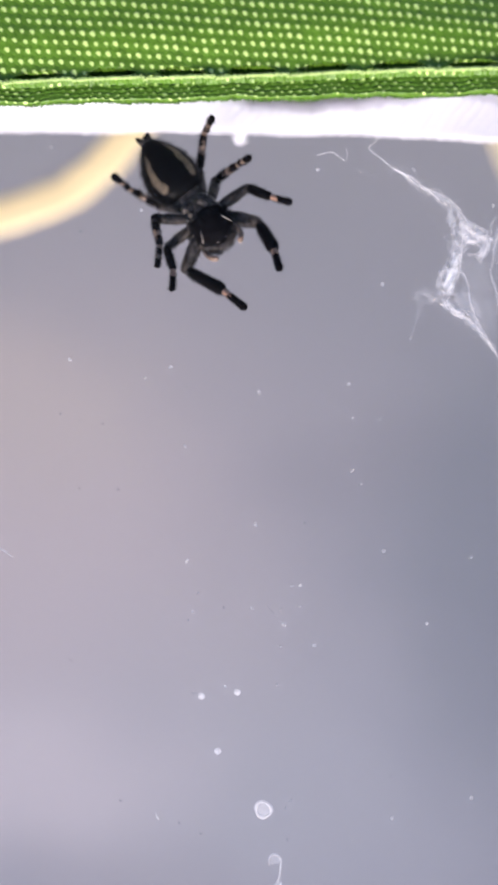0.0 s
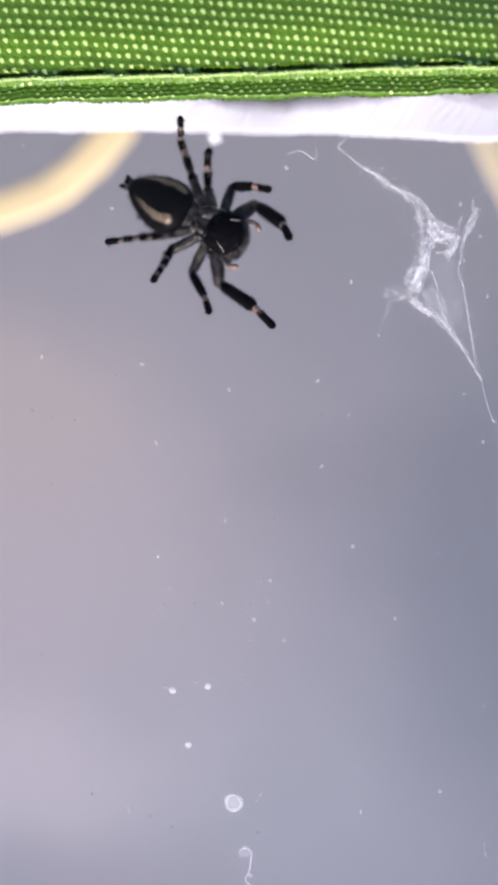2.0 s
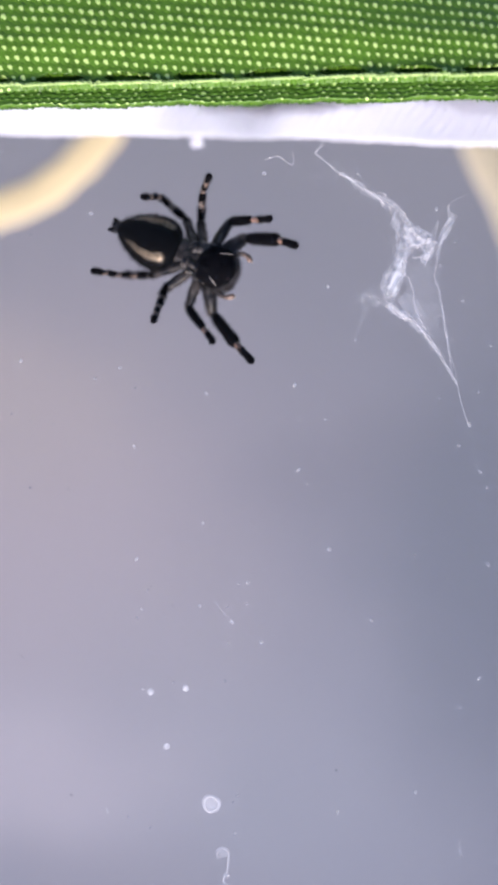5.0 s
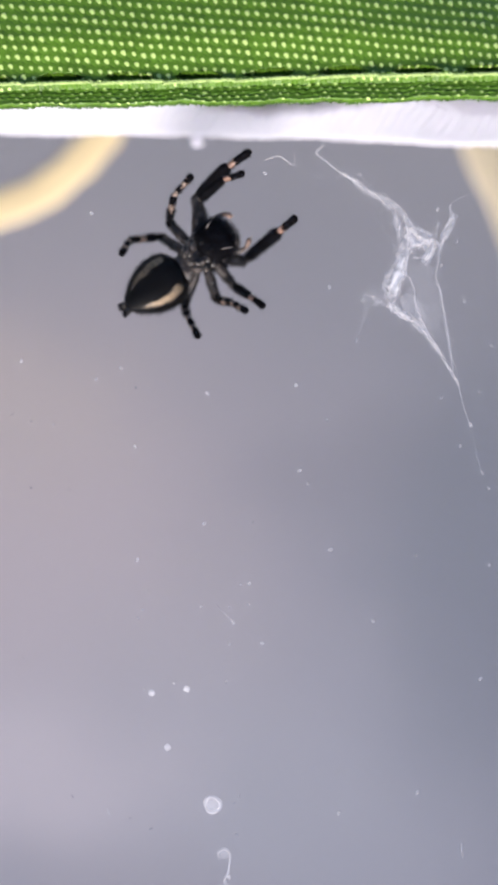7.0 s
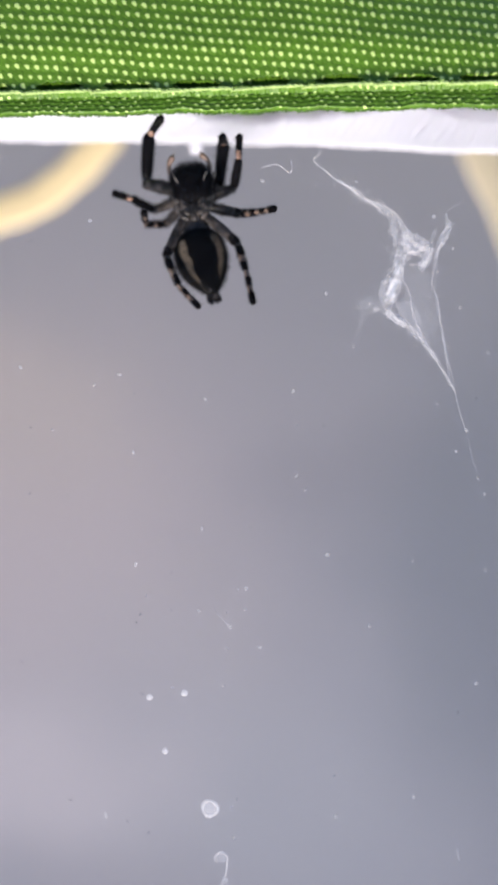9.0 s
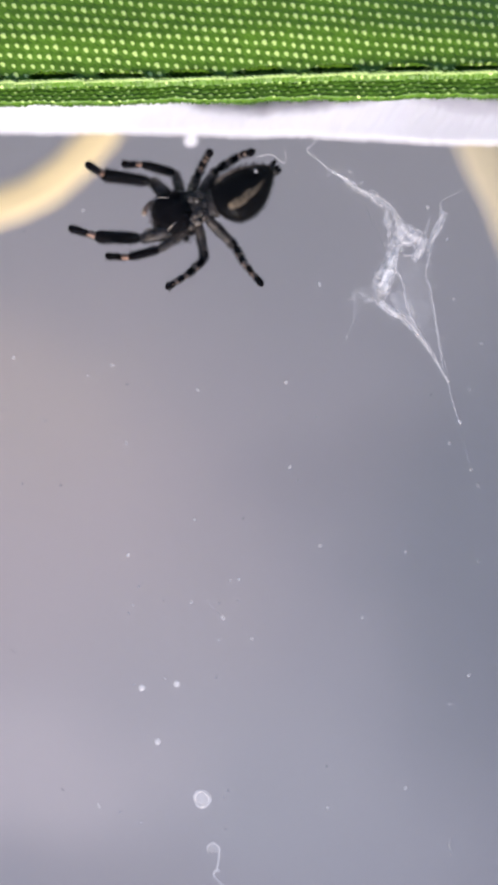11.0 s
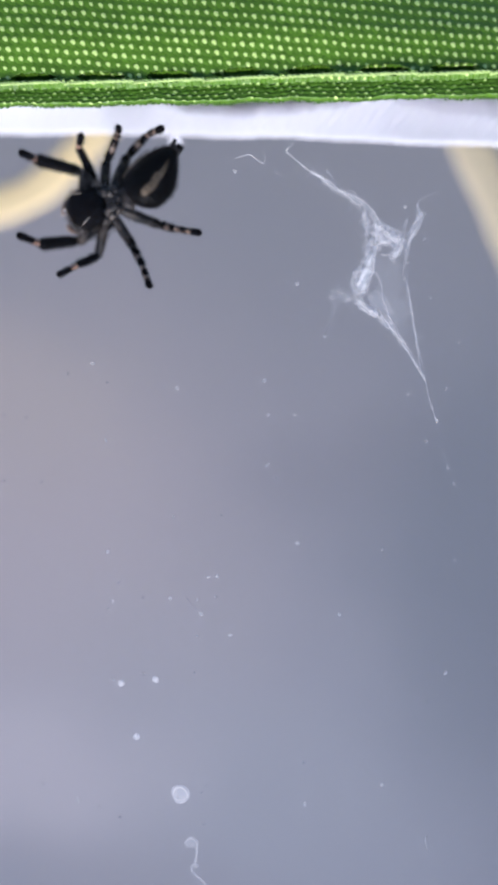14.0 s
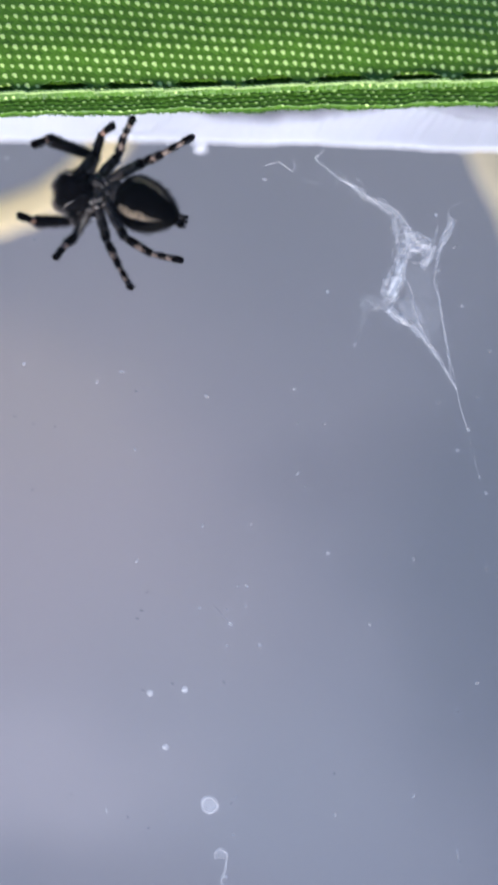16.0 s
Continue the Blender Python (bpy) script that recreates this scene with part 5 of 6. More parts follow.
    move_leg("a2", [
        (0, 7.7, -88.2, -34.1, -18.4, -21.0, -28.7),
        (0.5, 12.2, -88.3, -29.4, 3.9, -36.0, 7.3),
        (0.75, 21.3, -105.0, -40.6, -7.5, -36.6, -6.0),
        (1, 23.5, -110.0, -43.5, -11.3, -36.5, -9.8),
        (1.5, 23.1, -111.1, -44.5, -9.6, -33.5, -8.8),
        (2, 23.5, -105.9, -46.8, -9.6, -31.5, -7.1),
        (2.2, 25.0, -107.1, -47.7, -11.8, -34.3, -10.3),
        (2.5, 35.9, -117.4, -52.6, -30.3, -51.5, -44.3),
        (2.75, 33.0, -107.1, -51.5, -33.2, -45.9, -45.6),
        (3, 30.7, -100.7, -50.8, -35.1, -42.2, -46.4),
        (3.2, 18.5, -84.6, -40.4, -11.6, -32.2, -17.7),
        (3.5, 16.2, -82.1, -38.2, -8.4, -29.9, -13.6),
        (4, 18.9, -86.2, -41.3, -10.5, -30.8, -18.8),
        (4.2, 18.9, -86.2, -41.3, -10.5, -30.8, -18.8),
        (4.62, 19.1, -86.7, -42.8, -11.3, -29.9, -19.4),
        (5.04, 19.8, -88.8, -46.7, -13.2, -27.8, -20.7),
        (5.46, 20.9, -93.0, -51.0, -15.7, -24.9, -22.3),
        (5.88, 21.3, -97.6, -54.3, -18.7, -22.4, -23.7),
        (6.3, 21.2, -99.9, -55.6, -20.3, -21.2, -24.3),
        (6.5, 5.1, -85.7, -23.8, -9.3, -33.3, 8.4),
        (6.7, 2.2, -54.3, -23.6, 3.6, -28.0, 28.1),
        (7, 1.6, -49.0, -23.4, 5.8, -26.8, 31.3),
        (7.5, 9.9, -70.5, -19.7, -12.6, -52.5, 10.3),
        (7.7, 12.2, -65.2, -20.6, -21.4, -57.2, 4.2),
        (8, 13.0, -63.4, -20.8, -24.3, -58.7, 1.8),
        (8.5, 15.8, -65.0, -42.5, 1.3, -25.9, 30.4),
        (8.75, 30.1, -71.2, -52.0, -14.3, -43.3, 13.5),
        (8.87, 43.5, -79.5, -59.4, -42.8, -59.0, -30.4),
        (9, 39.9, -89.5, -58.6, -77.1, -51.8, -85.0),
        (9.2, 27.2, -91.1, -53.8, -54.5, -33.1, -55.7),
        (9.62, 25.3, -84.1, -50.9, -48.1, -33.0, -48.1),
        (10.04, 20.2, -66.5, -43.8, -33.6, -32.5, -29.9),
        (10.46, 12.1, -44.5, -33.5, -17.5, -31.7, -8.3),
        (10.88, 0.9, -25.5, -20.1, -5.4, -31.1, 9.5),
        (11.3, -5.2, -16.4, -14.0, -1.4, -28.6, 15.7),
        (11.5, -5.2, -16.4, -14.0, -1.4, -28.6, 15.7),
        (12, 8.4, -35.3, -25.5, 2.2, -37.0, 20.1),
        (12.5, 7.7, -37.5, -20.2, -6.2, -45.5, -8.6),
        (12.75, 29.2, -50.9, -54.3, -37.4, -42.9, -39.5),
        (13, 35.8, -56.3, -61.6, -57.3, -40.3, -48.6),
        (13.5, 12.5, -43.3, -37.0, -22.7, -27.1, -16.7),
        (13.7, 18.7, -49.7, -48.4, -27.4, -24.4, -16.1),
        (14, 21.1, -52.3, -52.7, -29.8, -23.4, -15.9),
        (14.5, 35.6, -63.7, -59.1, -96.7, -42.4, -68.8),
        (14.7, 37.2, -67.6, -59.8, -105.6, -45.2, -82.9),
        (15, 37.7, -68.9, -59.9, -108.6, -45.7, -87.8),
        (15.5, 35.5, -58.7, -55.8, -105.2, -46.3, -85.7),
        (15.7, 34.9, -57.2, -57.1, -103.9, -44.2, -81.9),
        (16, 31.2, -48.9, -64.3, -94.3, -30.0, -64.2),
    ])
    move_leg("a3", [
        (0, 36.4, -135.0, -43.0, -67.5, -121.0, 136.1),
        (0.5, 38.1, -126.5, -38.3, -84.7, -104.4, 169.9),
        (0.75, 33.5, -133.5, -34.2, -113.6, -104.1, 201.7),
        (1, 32.2, -135.3, -31.9, -120.9, -104.8, 210.0),
        (1.5, 34.7, -139.6, -34.8, -118.4, -104.9, 202.3),
        (2, 33.5, -135.4, -33.6, -116.7, -105.4, 207.0),
        (2.2, 34.9, -135.8, -35.6, -114.1, -105.6, 204.0),
        (2.5, 45.1, -139.2, -48.1, -89.4, -108.1, 184.8),
        (2.75, 40.6, -137.4, -44.5, -100.3, -107.0, 119.2),
        (3, 37.6, -136.4, -41.6, -106.7, -115.4, 93.1),
        (3.2, 34.7, -120.7, -38.6, -110.6, -117.1, 90.0),
        (3.5, 34.0, -118.1, -38.0, -111.2, -117.4, 89.5),
        (4, 37.4, -128.8, -43.8, -113.9, -120.9, 84.9),
        (4.2, 37.4, -128.8, -43.8, -113.9, -120.9, 84.9),
        (4.62, 36.9, -128.3, -42.7, -111.7, -120.0, 93.0),
        (5.04, 35.5, -127.5, -39.9, -106.3, -117.6, 112.5),
        (5.46, 33.0, -126.8, -35.8, -99.8, -114.8, 135.6),
        (5.88, 30.2, -126.3, -31.7, -94.4, -112.5, 155.0),
        (6.3, 28.7, -125.9, -29.7, -92.2, -111.5, 163.1),
        (6.5, 25.3, -119.8, -34.2, -64.7, -129.7, 178.0),
        (6.7, 19.7, -97.2, -49.4, -33.2, -155.5, 177.2),
        (7, 18.4, -93.5, -50.9, -26.3, -159.9, 177.1),
        (7.5, 22.3, -109.9, -30.4, -36.2, -129.3, 188.5),
        (7.7, 47.7, -100.3, -51.5, -77.7, -105.9, 136.0),
        (8, 50.9, -95.6, -53.7, -96.5, -106.0, 98.6),
        (8.5, 51.7, -103.5, -53.9, -86.8, -77.2, 39.7),
        (8.75, 52.8, -102.9, -55.5, -93.4, -77.6, 40.5),
        (9, 55.3, -101.5, -57.8, -110.8, -78.5, 42.6),
        (9.2, 45.7, -103.6, -52.2, -120.0, -116.4, 124.9),
        (9.62, 42.8, -102.2, -50.9, -111.2, -120.4, 128.3),
        (10.04, 35.4, -98.1, -47.8, -89.7, -130.2, 136.5),
        (10.46, 25.5, -91.5, -43.5, -63.4, -141.8, 146.5),
        (10.88, 16.7, -84.4, -39.3, -41.3, -151.2, 155.1),
        (11.3, 12.9, -81.0, -37.4, -32.2, -155.0, 158.6),
        (11.5, 12.9, -81.0, -37.4, -32.2, -155.0, 158.6),
        (12, 23.8, -92.3, -52.5, -39.2, -153.7, 145.4),
        (12.5, 44.4, -90.9, -64.5, -88.0, -133.9, 102.2),
        (12.75, 33.7, -122.2, -54.6, -122.5, -139.4, 59.9),
        (13, 28.8, -130.3, -49.9, -129.7, -144.0, 48.8),
        (13.5, 17.5, -98.5, -37.8, -86.5, -148.3, 87.0),
        (13.7, 9.1, -102.4, -33.6, -96.9, -156.3, 86.7),
        (14, 5.8, -103.8, -31.8, -100.6, -159.4, 86.6),
        (14.5, 26.0, -112.3, -44.5, -119.5, -142.6, 64.5),
        (14.7, -0.5, -131.6, -19.7, -138.2, -158.0, 39.3),
        (15, -9.1, -137.3, -11.4, -142.7, -163.8, 32.6),
        (15.5, -7.4, -127.1, -11.8, -138.8, -161.1, 34.1),
        (15.7, -7.1, -123.9, -11.0, -135.4, -162.3, 37.9),
        (16, -4.8, -105.5, -5.8, -116.0, -170.8, 59.1),
    ])
    move_leg("a4", [
        (0, 35.6, -152.1, -28.8, -130.3, -69.2, -62.4),
        (0.5, -16.1, -131.5, 33.9, -127.0, -69.4, -64.8),
        (0.75, 2.5, -139.7, 11.0, -138.6, -73.0, -85.1),
        (1, 7.7, -141.9, 4.6, -141.3, -73.5, -92.1),
        (1.5, 9.9, -143.0, 2.6, -141.4, -75.9, -85.4),
        (2, 14.8, -140.3, -3.6, -138.6, -74.0, -88.9),
        (2.2, 15.5, -140.2, -5.1, -140.8, -74.7, -102.6),
        (2.5, 20.6, -139.5, -15.9, -157.4, -58.9, -170.7),
        (2.8, 22.4, -139.4, -18.1, -157.8, -59.0, -172.9),
        (3, 43.4, -137.7, -44.0, -164.3, -57.1, -198.3),
        (3.2, 39.1, -129.3, -34.5, -161.4, -66.4, -234.9),
        (3.5, 38.3, -127.9, -32.8, -161.0, -66.8, -243.3),
        (4, 40.7, -138.8, -35.1, -163.8, -67.8, -248.3),
        (4.2, 40.7, -138.8, -35.1, -163.8, -67.8, -248.3),
        (4.62, 39.5, -138.0, -34.6, -166.1, -65.7, -247.1),
        (5.04, 36.0, -136.1, -33.1, -171.3, -60.7, -244.2),
        (5.46, 31.2, -133.7, -30.7, -177.7, -54.8, -241.1),
        (5.88, 26.5, -131.3, -28.1, -182.8, -49.7, -238.5),
        (6.3, 24.4, -130.2, -26.9, -184.7, -47.6, -237.6),
        (6.5, 19.6, -130.4, -31.3, -184.9, -34.1, -239.8),
        (6.7, 31.1, -108.7, -34.7, -164.0, -48.7, -228.3),
        (7, 32.7, -104.5, -34.9, -160.2, -51.1, -225.6),
        (7.5, 39.7, -112.1, -41.1, -149.9, -54.7, -158.8),
        (7.7, 40.2, -112.0, -43.8, -150.3, -52.0, -153.9),
        (8, 40.3, -111.9, -44.7, -150.5, -51.0, -152.4),
        (8.5, 45.0, -115.7, -52.1, -148.9, -49.6, -140.3),
        (8.75, 35.9, -128.6, -44.6, -168.7, -45.9, -169.0),
        (9, -4.3, -150.3, -17.5, -199.3, -14.5, -217.5),
        (9.2, 13.2, -141.4, -33.8, -191.8, -21.9, -205.2),
        (9.62, 14.2, -140.0, -35.0, -181.5, -22.1, -194.8),
        (10.04, 16.5, -136.0, -37.7, -156.9, -22.7, -170.3),
        (10.46, 19.5, -129.9, -41.5, -127.7, -23.4, -140.9),
        (10.88, 22.7, -123.7, -45.6, -103.0, -24.1, -116.2),
        (11.3, 24.2, -120.9, -47.5, -92.5, -24.5, -105.9),
        (11.5, 24.2, -120.9, -47.5, -92.5, -24.5, -105.9),
        (12, 25.6, -127.8, -42.5, -110.1, -31.0, -120.4),
        (12.5, 11.8, -128.9, -36.9, -144.8, -17.1, -147.6),
        (12.75, 8.6, -141.3, -32.0, -153.9, -17.1, -156.1),
        (13, 7.4, -145.3, -30.3, -156.7, -17.0, -158.9),
        (13.5, 40.1, -132.6, -54.0, -135.5, -40.5, -152.1),
        (13.7, 31.5, -143.1, -49.9, -132.3, -32.1, -145.5),
        (14, 27.9, -146.6, -48.3, -131.2, -28.8, -143.3),
        (14.5, 31.6, -141.3, -53.3, -149.1, -29.8, -159.7),
        (14.7, 19.4, -143.4, -32.2, -162.2, -34.0, -175.0),
        (15, 15.4, -144.0, -25.1, -165.0, -34.9, -180.4),
        (15.5, 15.5, -137.0, -32.5, -159.8, -26.6, -174.3),
        (15.7, 11.9, -134.3, -29.8, -157.7, -24.2, -172.8),
        (16, -9.6, -119.4, -13.4, -147.2, -10.1, -165.0),
    ])
    move_leg("b1", [
        (0, 13.9, 63.0, -155.7, 159.9, -160.9, 167.9),
        (0.5, 57.6, 67.3, -140.3, 201.5, -139.3, 195.5),
        (0.75, -17.8, 62.9, 179.6, 190.4, -156.8, 192.8),
        (1, -37.5, 62.1, 169.1, 188.0, -161.7, 192.2),
        (1.5, 15.5, 56.2, -156.1, 184.1, -158.4, 193.8),
        (2, 20.0, 55.5, -152.0, 186.9, -159.3, 196.3),
        (2.2, 19.9, 54.7, -152.8, 187.0, -158.2, 195.2),
        (2.5, 18.7, 48.8, -158.4, 187.6, -150.7, 186.8),
        (2.75, 21.4, 62.7, -153.7, 179.6, -155.2, 184.1),
        (3, 22.5, 72.1, -150.9, 174.0, -158.3, 182.4),
        (3.2, 31.6, 71.3, -146.7, 190.4, -154.2, 195.2),
        (3.5, 33.2, 71.2, -146.2, 193.4, -153.6, 197.5),
        (4, 29.9, 67.0, -150.3, 189.8, -150.9, 189.3),
        (4.2, 29.9, 67.0, -150.3, 189.8, -150.9, 189.3),
        (4.62, 31.7, 64.0, -149.7, 195.2, -149.8, 193.1),
        (5.04, 37.0, 57.5, -147.9, 206.9, -147.2, 202.3),
        (5.46, 46.0, 50.7, -144.0, 219.6, -144.1, 213.1),
        (5.88, 55.9, 45.5, -139.6, 229.6, -141.8, 222.1),
        (6.3, 60.6, 43.2, -137.7, 233.8, -140.9, 225.9),
        (6.5, 62.1, 27.9, -133.4, 211.0, -145.7, 204.4),
        (6.7, 58.1, 32.3, -146.0, 188.7, -126.2, 198.3),
        (7, 57.4, 33.0, -148.5, 185.6, -122.9, 196.7),
        (7.5, 49.1, 40.5, -155.2, 168.2, -115.8, 192.0),
        (7.7, -3.0, 36.8, 169.7, 168.7, -113.4, 182.7),
        (8, -18.3, 35.9, 158.7, 168.9, -112.7, 179.2),
        (8.25, 18.9, 42.6, 183.5, 169.6, 257.1, 152.7),
        (8.5, 62.8, 56.6, -151.8, 170.3, -101.2, 90.2),
        (8.75, 66.3, 58.5, -150.8, 177.9, -94.1, 115.9),
        (9, 74.4, 62.9, -148.3, 195.6, -77.4, 175.8),
        (9.2, 82.8, 129.1, -146.6, 196.4, -76.8, 262.5),
        (9.62, 76.7, 118.4, -148.4, 198.1, -80.5, 258.0),
        (10.04, 60.1, 100.4, -154.2, 199.5, -88.0, 240.5),
        (10.46, 42.6, 82.6, -162.5, 200.8, -96.3, 215.2),
        (10.88, 29.5, 67.1, -169.4, 201.7, -103.4, 193.1),
        (11.3, 24.0, 60.7, -172.5, 202.1, -106.2, 183.7),
        (11.5, 24.0, 60.7, -172.5, 202.1, -106.2, 183.7),
        (12, -13.3, 33.8, 167.8, 206.1, -128.9, 190.5),
        (12.5, -0.6, 44.6, 174.0, 207.2, -120.9, 173.9),
        (12.75, 19.4, 65.0, -173.6, 188.2, -112.5, 118.6),
        (13, 25.4, 72.4, -169.6, 181.9, -114.9, 99.1),
        (13.5, 19.6, 94.7, -170.7, 200.4, -123.9, 120.6),
        (13.7, 28.5, 95.8, -168.8, 208.1, -107.5, 134.1),
        (14, 31.9, 96.3, -168.1, 211.1, -101.9, 148.3),
        (14.5, 33.2, 87.1, -165.4, 183.9, -112.6, 108.6),
        (14.7, 38.3, 92.3, -160.5, 181.2, -118.6, 107.5),
        (15, 40.0, 94.0, -158.8, 180.3, -120.6, 107.1),
        (15.5, 49.2, 99.1, -151.6, 192.7, -125.2, 111.8),
        (15.7, 43.6, 103.7, -155.3, 193.9, -124.5, 110.4),
        (16, 30.6, 114.6, -163.9, 196.7, -122.8, 107.0),
    ])
    move_leg("b2", [
        (0, 17.6, 96.4, -139.0, -164.3, -17.8, 38.7),
        (0.5, -17.3, 74.8, -173.4, -159.7, -20.8, 27.5),
        (0.75, -36.4, 92.7, 168.9, -150.2, -27.8, 39.9),
        (1, -41.1, 99.0, 164.0, -147.4, -29.6, 43.6),
        (1.5, -40.9, 92.8, 163.5, -145.8, -31.0, 42.4),
        (2, 19.7, 90.2, -145.0, -149.6, -31.5, 41.1),
        (2.2, 19.1, 90.2, -145.4, -151.5, -31.6, 38.4),
        (2.5, 14.9, 90.2, -149.0, -165.1, -30.3, 18.1),
        (2.75, 9.0, 89.1, -147.9, -162.9, -18.9, 25.8),
        (3, 5.1, 88.4, -147.2, -161.4, -11.2, 30.3),
        (3.2, 18.9, 90.1, -142.7, -160.0, -25.2, 28.3),
        (3.5, 21.3, 90.4, -141.9, -159.7, -27.7, 27.9),
        (4, 17.8, 85.1, -146.7, -160.5, -31.0, 19.3),
        (4.2, 17.8, 85.1, -146.7, -160.5, -31.0, 19.3),
        (4.62, 19.3, 85.1, -145.1, -158.5, -31.0, 21.7),
        (5.04, 23.5, 85.7, -141.0, -154.3, -31.3, 27.4),
        (5.46, 30.1, 88.0, -134.6, -150.5, -32.0, 34.1),
        (5.88, 36.8, 90.7, -128.2, -147.9, -32.4, 39.7),
        (6.3, 39.9, 92.1, -125.2, -146.9, -32.5, 42.1),
        (6.5, 32.6, 92.7, -130.4, -141.7, -30.0, 52.7),
        (6.7, 37.1, 86.2, -126.1, -106.3, -32.8, 74.2),
        (7, 37.9, 85.0, -126.5, -99.9, -32.9, 78.0),
        (7.5, 45.6, 66.4, -124.6, -154.2, -39.9, 29.8),
        (7.7, 41.8, 59.8, -122.0, -105.0, -38.7, 73.0),
        (8, 40.4, 57.8, -125.2, -90.6, -35.1, 85.4),
        (8.5, 37.4, 58.0, -134.6, -118.1, -44.3, 72.8),
        (8.75, 38.9, 59.6, -128.0, -124.6, -39.4, 49.6),
        (9, 31.7, 63.1, -114.8, -150.9, -12.9, 7.0),
        (9.2, 29.7, 54.6, -108.6, -139.8, -5.8, 10.3),
        (9.62, 29.8, 59.6, -112.0, -142.3, -8.4, 8.8),
        (10.04, 30.5, 70.6, -120.2, -148.0, -16.3, 5.0),
        (10.46, 31.2, 82.0, -130.7, -154.9, -29.2, 0.5),
        (10.88, 29.9, 89.6, -140.1, -161.1, -41.6, -3.3),
        (11.3, 28.6, 92.1, -144.1, -163.8, -46.7, -5.0),
        (11.5, 28.6, 92.1, -144.1, -163.8, -46.7, -5.0),
        (12, 35.1, 88.7, -140.6, -162.6, -52.3, -13.2),
        (12.5, 40.5, 103.5, -138.4, -151.2, -59.4, -43.4),
        (12.75, 46.0, 89.1, -136.9, -140.0, -75.7, 25.6),
        (13, 47.4, 83.7, -136.6, -136.2, -72.5, 57.4),
        (13.5, 43.8, 112.1, -140.2, -115.1, -75.1, 55.4),
        (13.7, 49.8, 95.0, -132.7, -98.6, -107.1, -12.8),
        (14, 51.4, 87.4, -130.5, -91.1, -116.1, -0.6),
        (14.25, 54.4, 81.3, 229.5, 267.8, 250.0, 308.6),
        (14.5, 49.8, 75.5, -130.5, -93.4, -119.9, -94.5),
        (14.7, 37.5, 73.0, -111.5, -74.8, -158.2, -118.9),
        (15, 33.4, 72.4, -106.4, -60.6, -170.5, -122.9),
        (15.5, 36.3, 83.3, -103.3, -66.9, -168.2, -117.2),
        (15.7, 37.4, 83.6, -106.6, -58.7, -160.7, -110.1),
        (15.85, 54.5, 84.6, 242.8, 313.4, 225.4, 292.0),
        (16, 43.6, 85.7, -128.2, -41.1, -135.2, -5.0),
    ])
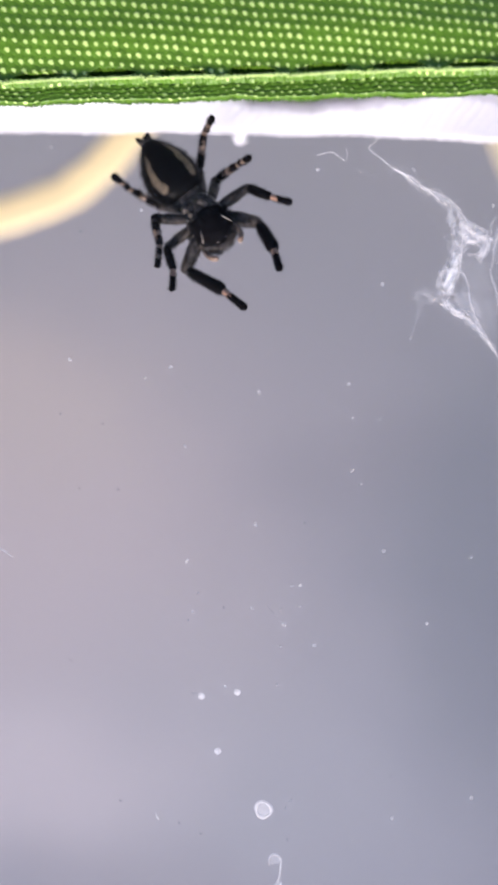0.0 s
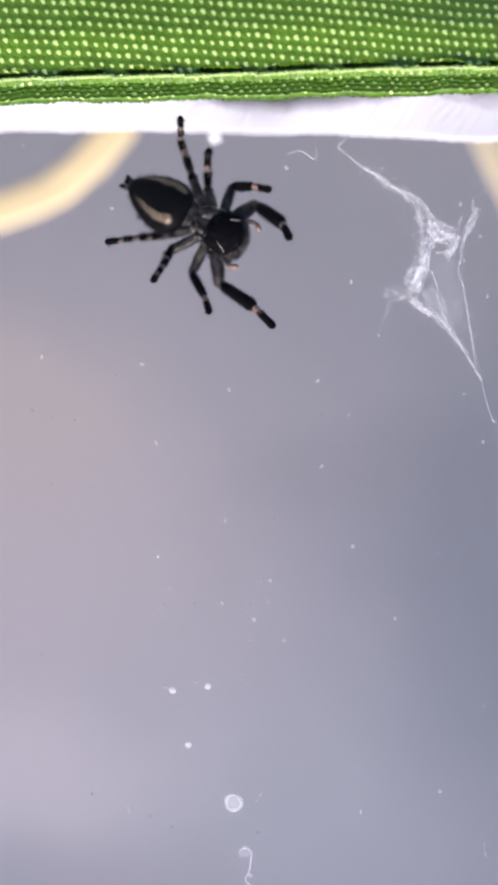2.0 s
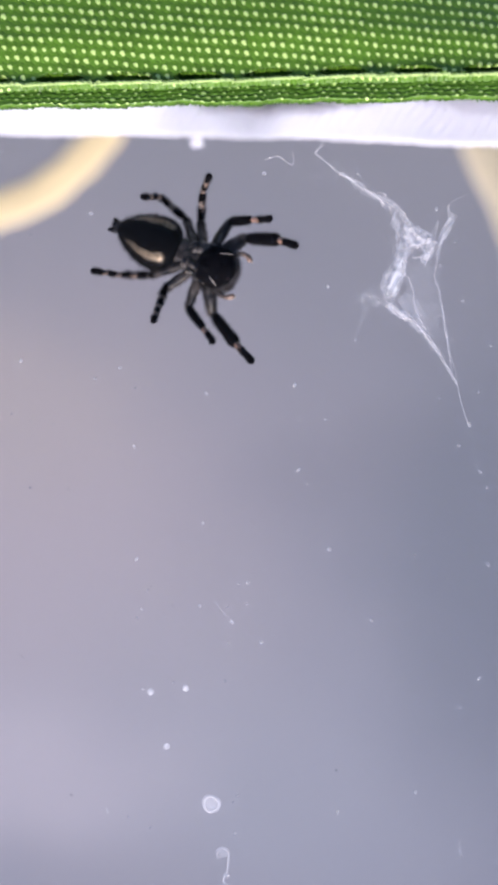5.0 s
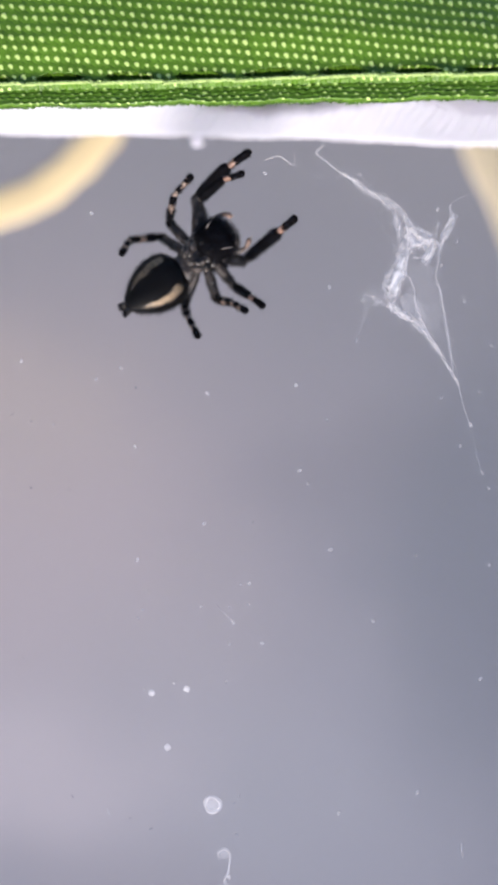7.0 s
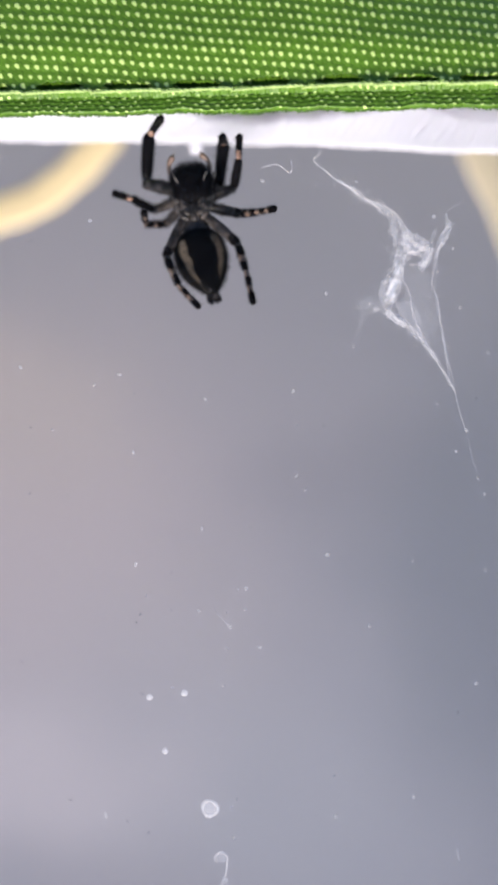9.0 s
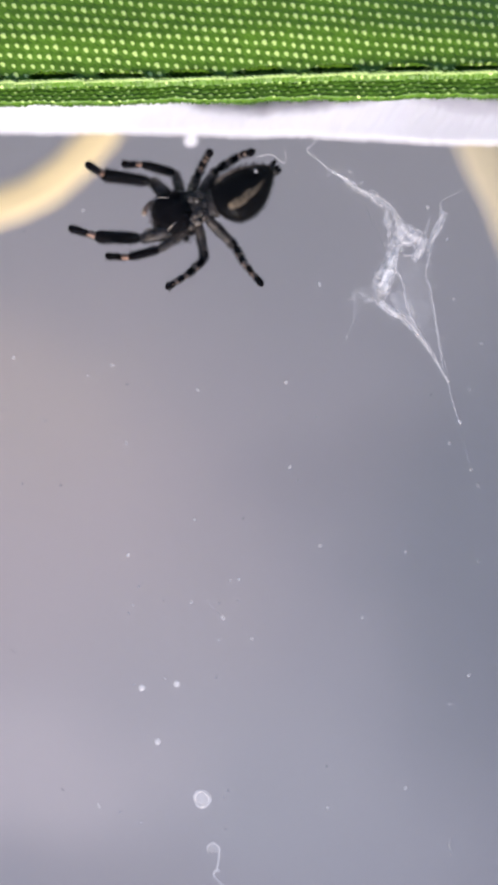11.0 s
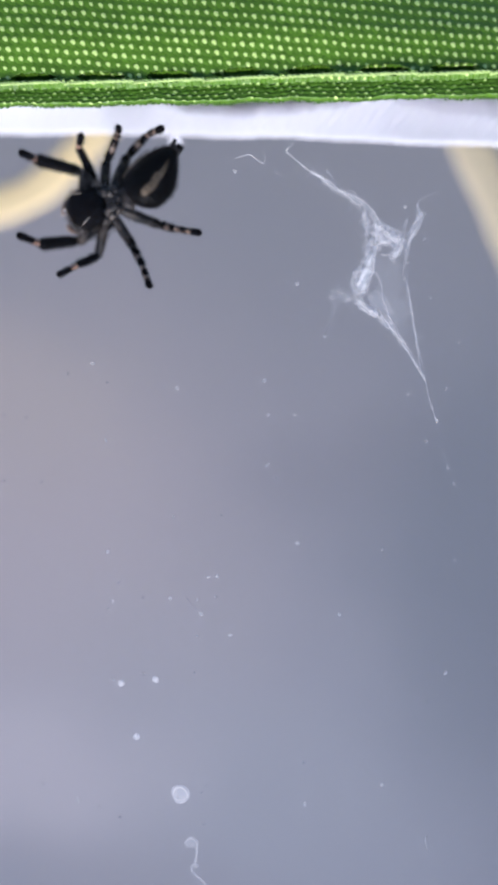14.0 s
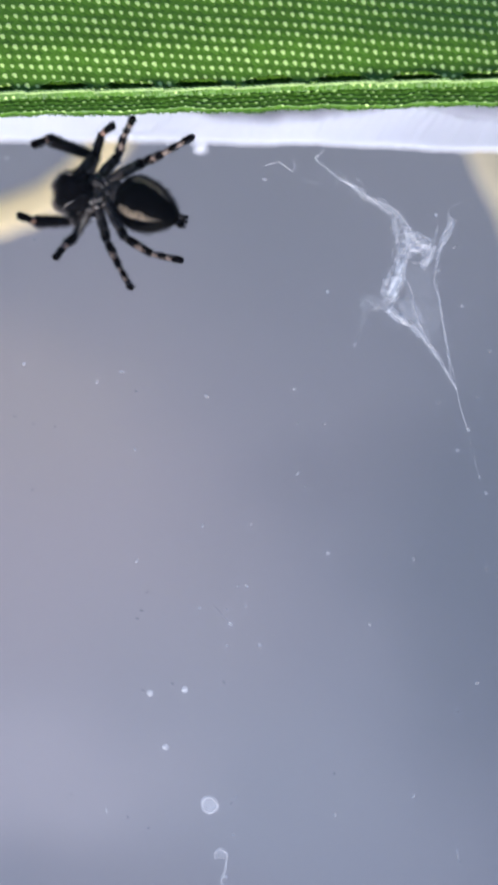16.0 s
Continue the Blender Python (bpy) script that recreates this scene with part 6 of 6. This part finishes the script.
    move_leg("b3", [
        (0, -21.2, 123.6, -7.7, 23.9, -15.8, 41.1),
        (0.5, 24.0, 134.6, -54.3, 74.8, -35.7, 92.4),
        (0.75, 11.0, 134.8, -42.2, 63.6, -26.7, 86.4),
        (1, 7.4, 134.9, -38.7, 61.3, -24.1, 84.9),
        (1.5, 9.4, 130.5, -38.5, 61.2, -27.4, 85.7),
        (2, 16.0, 129.2, -44.2, 70.7, -32.5, 83.7),
        (2.2, 15.2, 128.8, -43.5, 68.7, -32.2, 81.9),
        (2.5, 9.6, 126.0, -37.2, 55.7, -29.2, 69.3),
        (2.75, 11.1, 122.6, -40.9, 57.9, -27.8, 70.8),
        (3, 12.0, 120.3, -43.3, 59.5, -26.8, 71.7),
        (3.2, 12.6, 133.1, -43.6, 53.9, -27.4, 70.0),
        (3.5, 12.7, 135.4, -43.6, 52.9, -27.5, 69.7),
        (4, 20.3, 120.8, -44.9, 58.5, -39.3, 67.0),
        (4.2, 20.3, 120.8, -44.9, 58.5, -39.3, 67.0),
        (4.62, 19.8, 121.6, -44.9, 61.5, -38.3, 69.3),
        (5.04, 18.3, 123.9, -44.9, 68.8, -35.9, 74.9),
        (5.46, 16.4, 127.9, -44.6, 77.3, -32.9, 81.5),
        (5.88, 14.8, 131.9, -44.3, 84.2, -30.4, 86.9),
        (6.3, 14.2, 133.8, -44.4, 87.1, -29.4, 89.2),
        (6.5, 12.0, 141.7, -40.8, 80.4, -29.4, 91.8),
        (6.7, 19.9, 115.7, -48.9, 61.8, -34.5, 75.3),
        (7, 20.9, 111.0, -50.0, 58.0, -35.2, 72.2),
        (7.5, 23.8, 118.3, -43.6, 130.1, -47.6, 121.3),
        (7.7, 14.5, 121.2, -37.7, 138.7, -37.5, 118.4),
        (8, 11.4, 122.1, -35.6, 141.2, -34.2, 117.6),
        (8.5, 25.7, 91.5, -51.4, 69.0, -42.3, 77.5),
        (8.75, 23.9, 94.6, -53.0, 81.9, -39.6, 83.6),
        (9, 19.6, 101.6, -51.0, 112.9, -32.2, 96.1),
        (9.2, 27.6, 105.9, -61.2, 121.5, -36.8, 102.2),
        (9.62, 29.0, 107.5, -60.7, 126.0, -39.7, 111.9),
        (10.04, 32.8, 110.7, -60.0, 136.0, -47.5, 135.1),
        (10.46, 37.8, 113.6, -60.2, 147.6, -57.9, 163.0),
        (10.88, 41.7, 114.2, -61.0, 157.5, -67.0, 186.7),
        (11.3, 43.2, 114.0, -61.5, 161.6, -70.9, 196.6),
        (11.5, 43.2, 114.0, -61.5, 161.6, -70.9, 196.6),
        (12, 38.8, 108.4, -58.7, 160.2, -62.0, 185.6),
        (12.5, 30.0, 113.0, -54.2, 173.3, -47.5, 178.1),
        (12.75, 33.0, 95.0, -51.2, 137.3, -60.4, 165.0),
        (13, 33.4, 88.9, -48.1, 127.4, -64.2, 158.2),
        (13.5, 42.2, 112.7, -61.1, 169.1, -67.0, 222.3),
        (13.7, 27.8, 107.1, -39.2, 149.3, -68.8, 196.1),
        (14, 22.2, 105.3, -30.4, 145.1, -68.3, 185.6),
        (14.5, 25.2, 98.1, -38.0, 111.8, -60.1, 131.7),
        (14.7, 27.8, 93.6, -48.3, 116.9, -50.8, 117.1),
        (15, 28.6, 92.0, -51.6, 119.0, -47.4, 113.5),
        (15.5, 29.2, 98.9, -57.2, 126.4, -42.8, 114.0),
        (15.7, 28.6, 102.5, -56.5, 127.9, -42.3, 117.6),
        (16, 23.6, 122.4, -52.5, 135.4, -37.3, 136.8),
    ])
    move_leg("b4", [
        (0, 141.0, -28.5, -32.2, 151.0, -107.7, -42.1),
        (0.5, 136.8, -24.6, -52.3, 109.7, -127.5, -75.6),
        (0.75, 146.6, -28.6, -42.9, 124.1, -133.3, -61.2),
        (1, 149.4, -29.5, -40.0, 127.3, -135.2, -57.7),
        (1.5, 149.0, -33.6, -51.0, 124.9, -143.8, -54.6),
        (2, 148.0, -29.9, -51.1, 124.3, -142.5, -51.3),
        (2.2, 148.6, -30.7, -50.5, 122.8, -142.7, -53.5),
        (2.5, 153.2, -36.2, -45.7, 112.5, -145.6, -68.9),
        (2.75, 152.7, -35.2, -35.9, 133.3, -133.7, -57.0),
        (3, 152.4, -34.5, -27.8, 144.1, -126.8, -46.1),
        (3.2, 148.7, -27.8, -30.6, 151.0, -123.4, -38.4),
        (3.5, 148.1, -26.6, -31.0, 152.2, -122.9, -36.9),
        (4, 148.6, -36.4, -31.3, 141.9, -124.2, -35.3),
        (4.2, 148.6, -36.4, -31.3, 141.9, -124.2, -35.3),
        (4.62, 149.6, -36.4, -30.6, 143.4, -125.2, -34.5),
        (5.04, 152.2, -36.0, -28.6, 146.8, -127.5, -32.5),
        (5.46, 156.1, -34.5, -25.3, 150.8, -130.4, -30.4),
        (5.88, 159.8, -32.3, -22.0, 154.1, -132.9, -28.5),
        (6.3, 161.4, -31.2, -20.5, 155.4, -133.9, -27.7),
        (6.5, 149.7, -27.5, -47.7, 132.4, -142.4, -48.6),
        (6.7, 143.7, -24.1, -55.8, 108.8, -139.0, -77.6),
        (7, 142.7, -23.4, -56.7, 103.8, -139.2, -82.7),
        (7.5, 138.4, -44.3, -43.7, 117.0, -120.8, -63.4),
        (7.7, 143.3, -55.7, -53.2, 126.5, -136.0, -36.6),
        (8, 145.1, -59.1, -56.1, 130.6, -141.9, -31.0),
        (8.5, 150.3, -50.6, -50.8, 143.3, -145.3, -46.1),
        (8.75, 160.6, -48.2, -41.3, 153.2, -150.0, -33.5),
        (9, -174.5, -43.3, -16.3, 168.4, -165.1, -7.8),
        (9.2, 155.1, -50.4, -57.8, 166.0, -155.8, -37.7),
        (9.62, 154.2, -50.3, -54.5, 166.7, -152.6, -28.5),
        (10.04, 151.5, -50.1, -46.3, 168.5, -143.3, -6.6),
        (10.46, 148.7, -49.9, -37.4, 172.1, -131.0, 19.9),
        (10.88, 146.6, -50.4, -32.3, 176.4, -120.8, 42.0),
        (11.3, 145.7, -51.0, -30.7, 178.3, -116.5, 51.2),
        (11.5, 145.7, -51.0, -30.7, 178.3, -116.5, 51.2),
        (12, 146.1, -56.8, -34.7, 172.3, -123.5, 24.9),
        (12.5, 159.1, -47.0, -21.6, 156.1, -131.2, 7.3),
        (12.75, -172.7, -40.5, -5.4, 151.8, -158.1, -19.5),
        (13, -163.6, -38.4, -0.1, 150.5, -167.4, -25.3),
        (13.5, 151.0, -40.5, -42.8, 199.7, -140.2, 27.8),
        (13.7, 155.1, -52.7, -28.7, 171.0, -131.2, 31.5),
        (14, 157.0, -57.2, -22.0, 162.5, -127.8, 33.3),
        (14.5, 154.1, -68.8, -29.2, 133.3, -131.4, -26.6),
        (14.7, 156.3, -71.6, -40.3, 137.1, -144.6, -51.9),
        (15, 157.1, -72.5, -44.0, 138.7, -149.8, -58.2),
        (15.5, 158.5, -65.9, -51.1, 152.5, -156.3, -57.7),
        (15.7, 159.4, -60.8, -50.0, 157.3, -156.4, -52.1),
        (16, 167.3, -32.0, -40.7, 180.4, -160.8, -19.7),
    ])


motions()
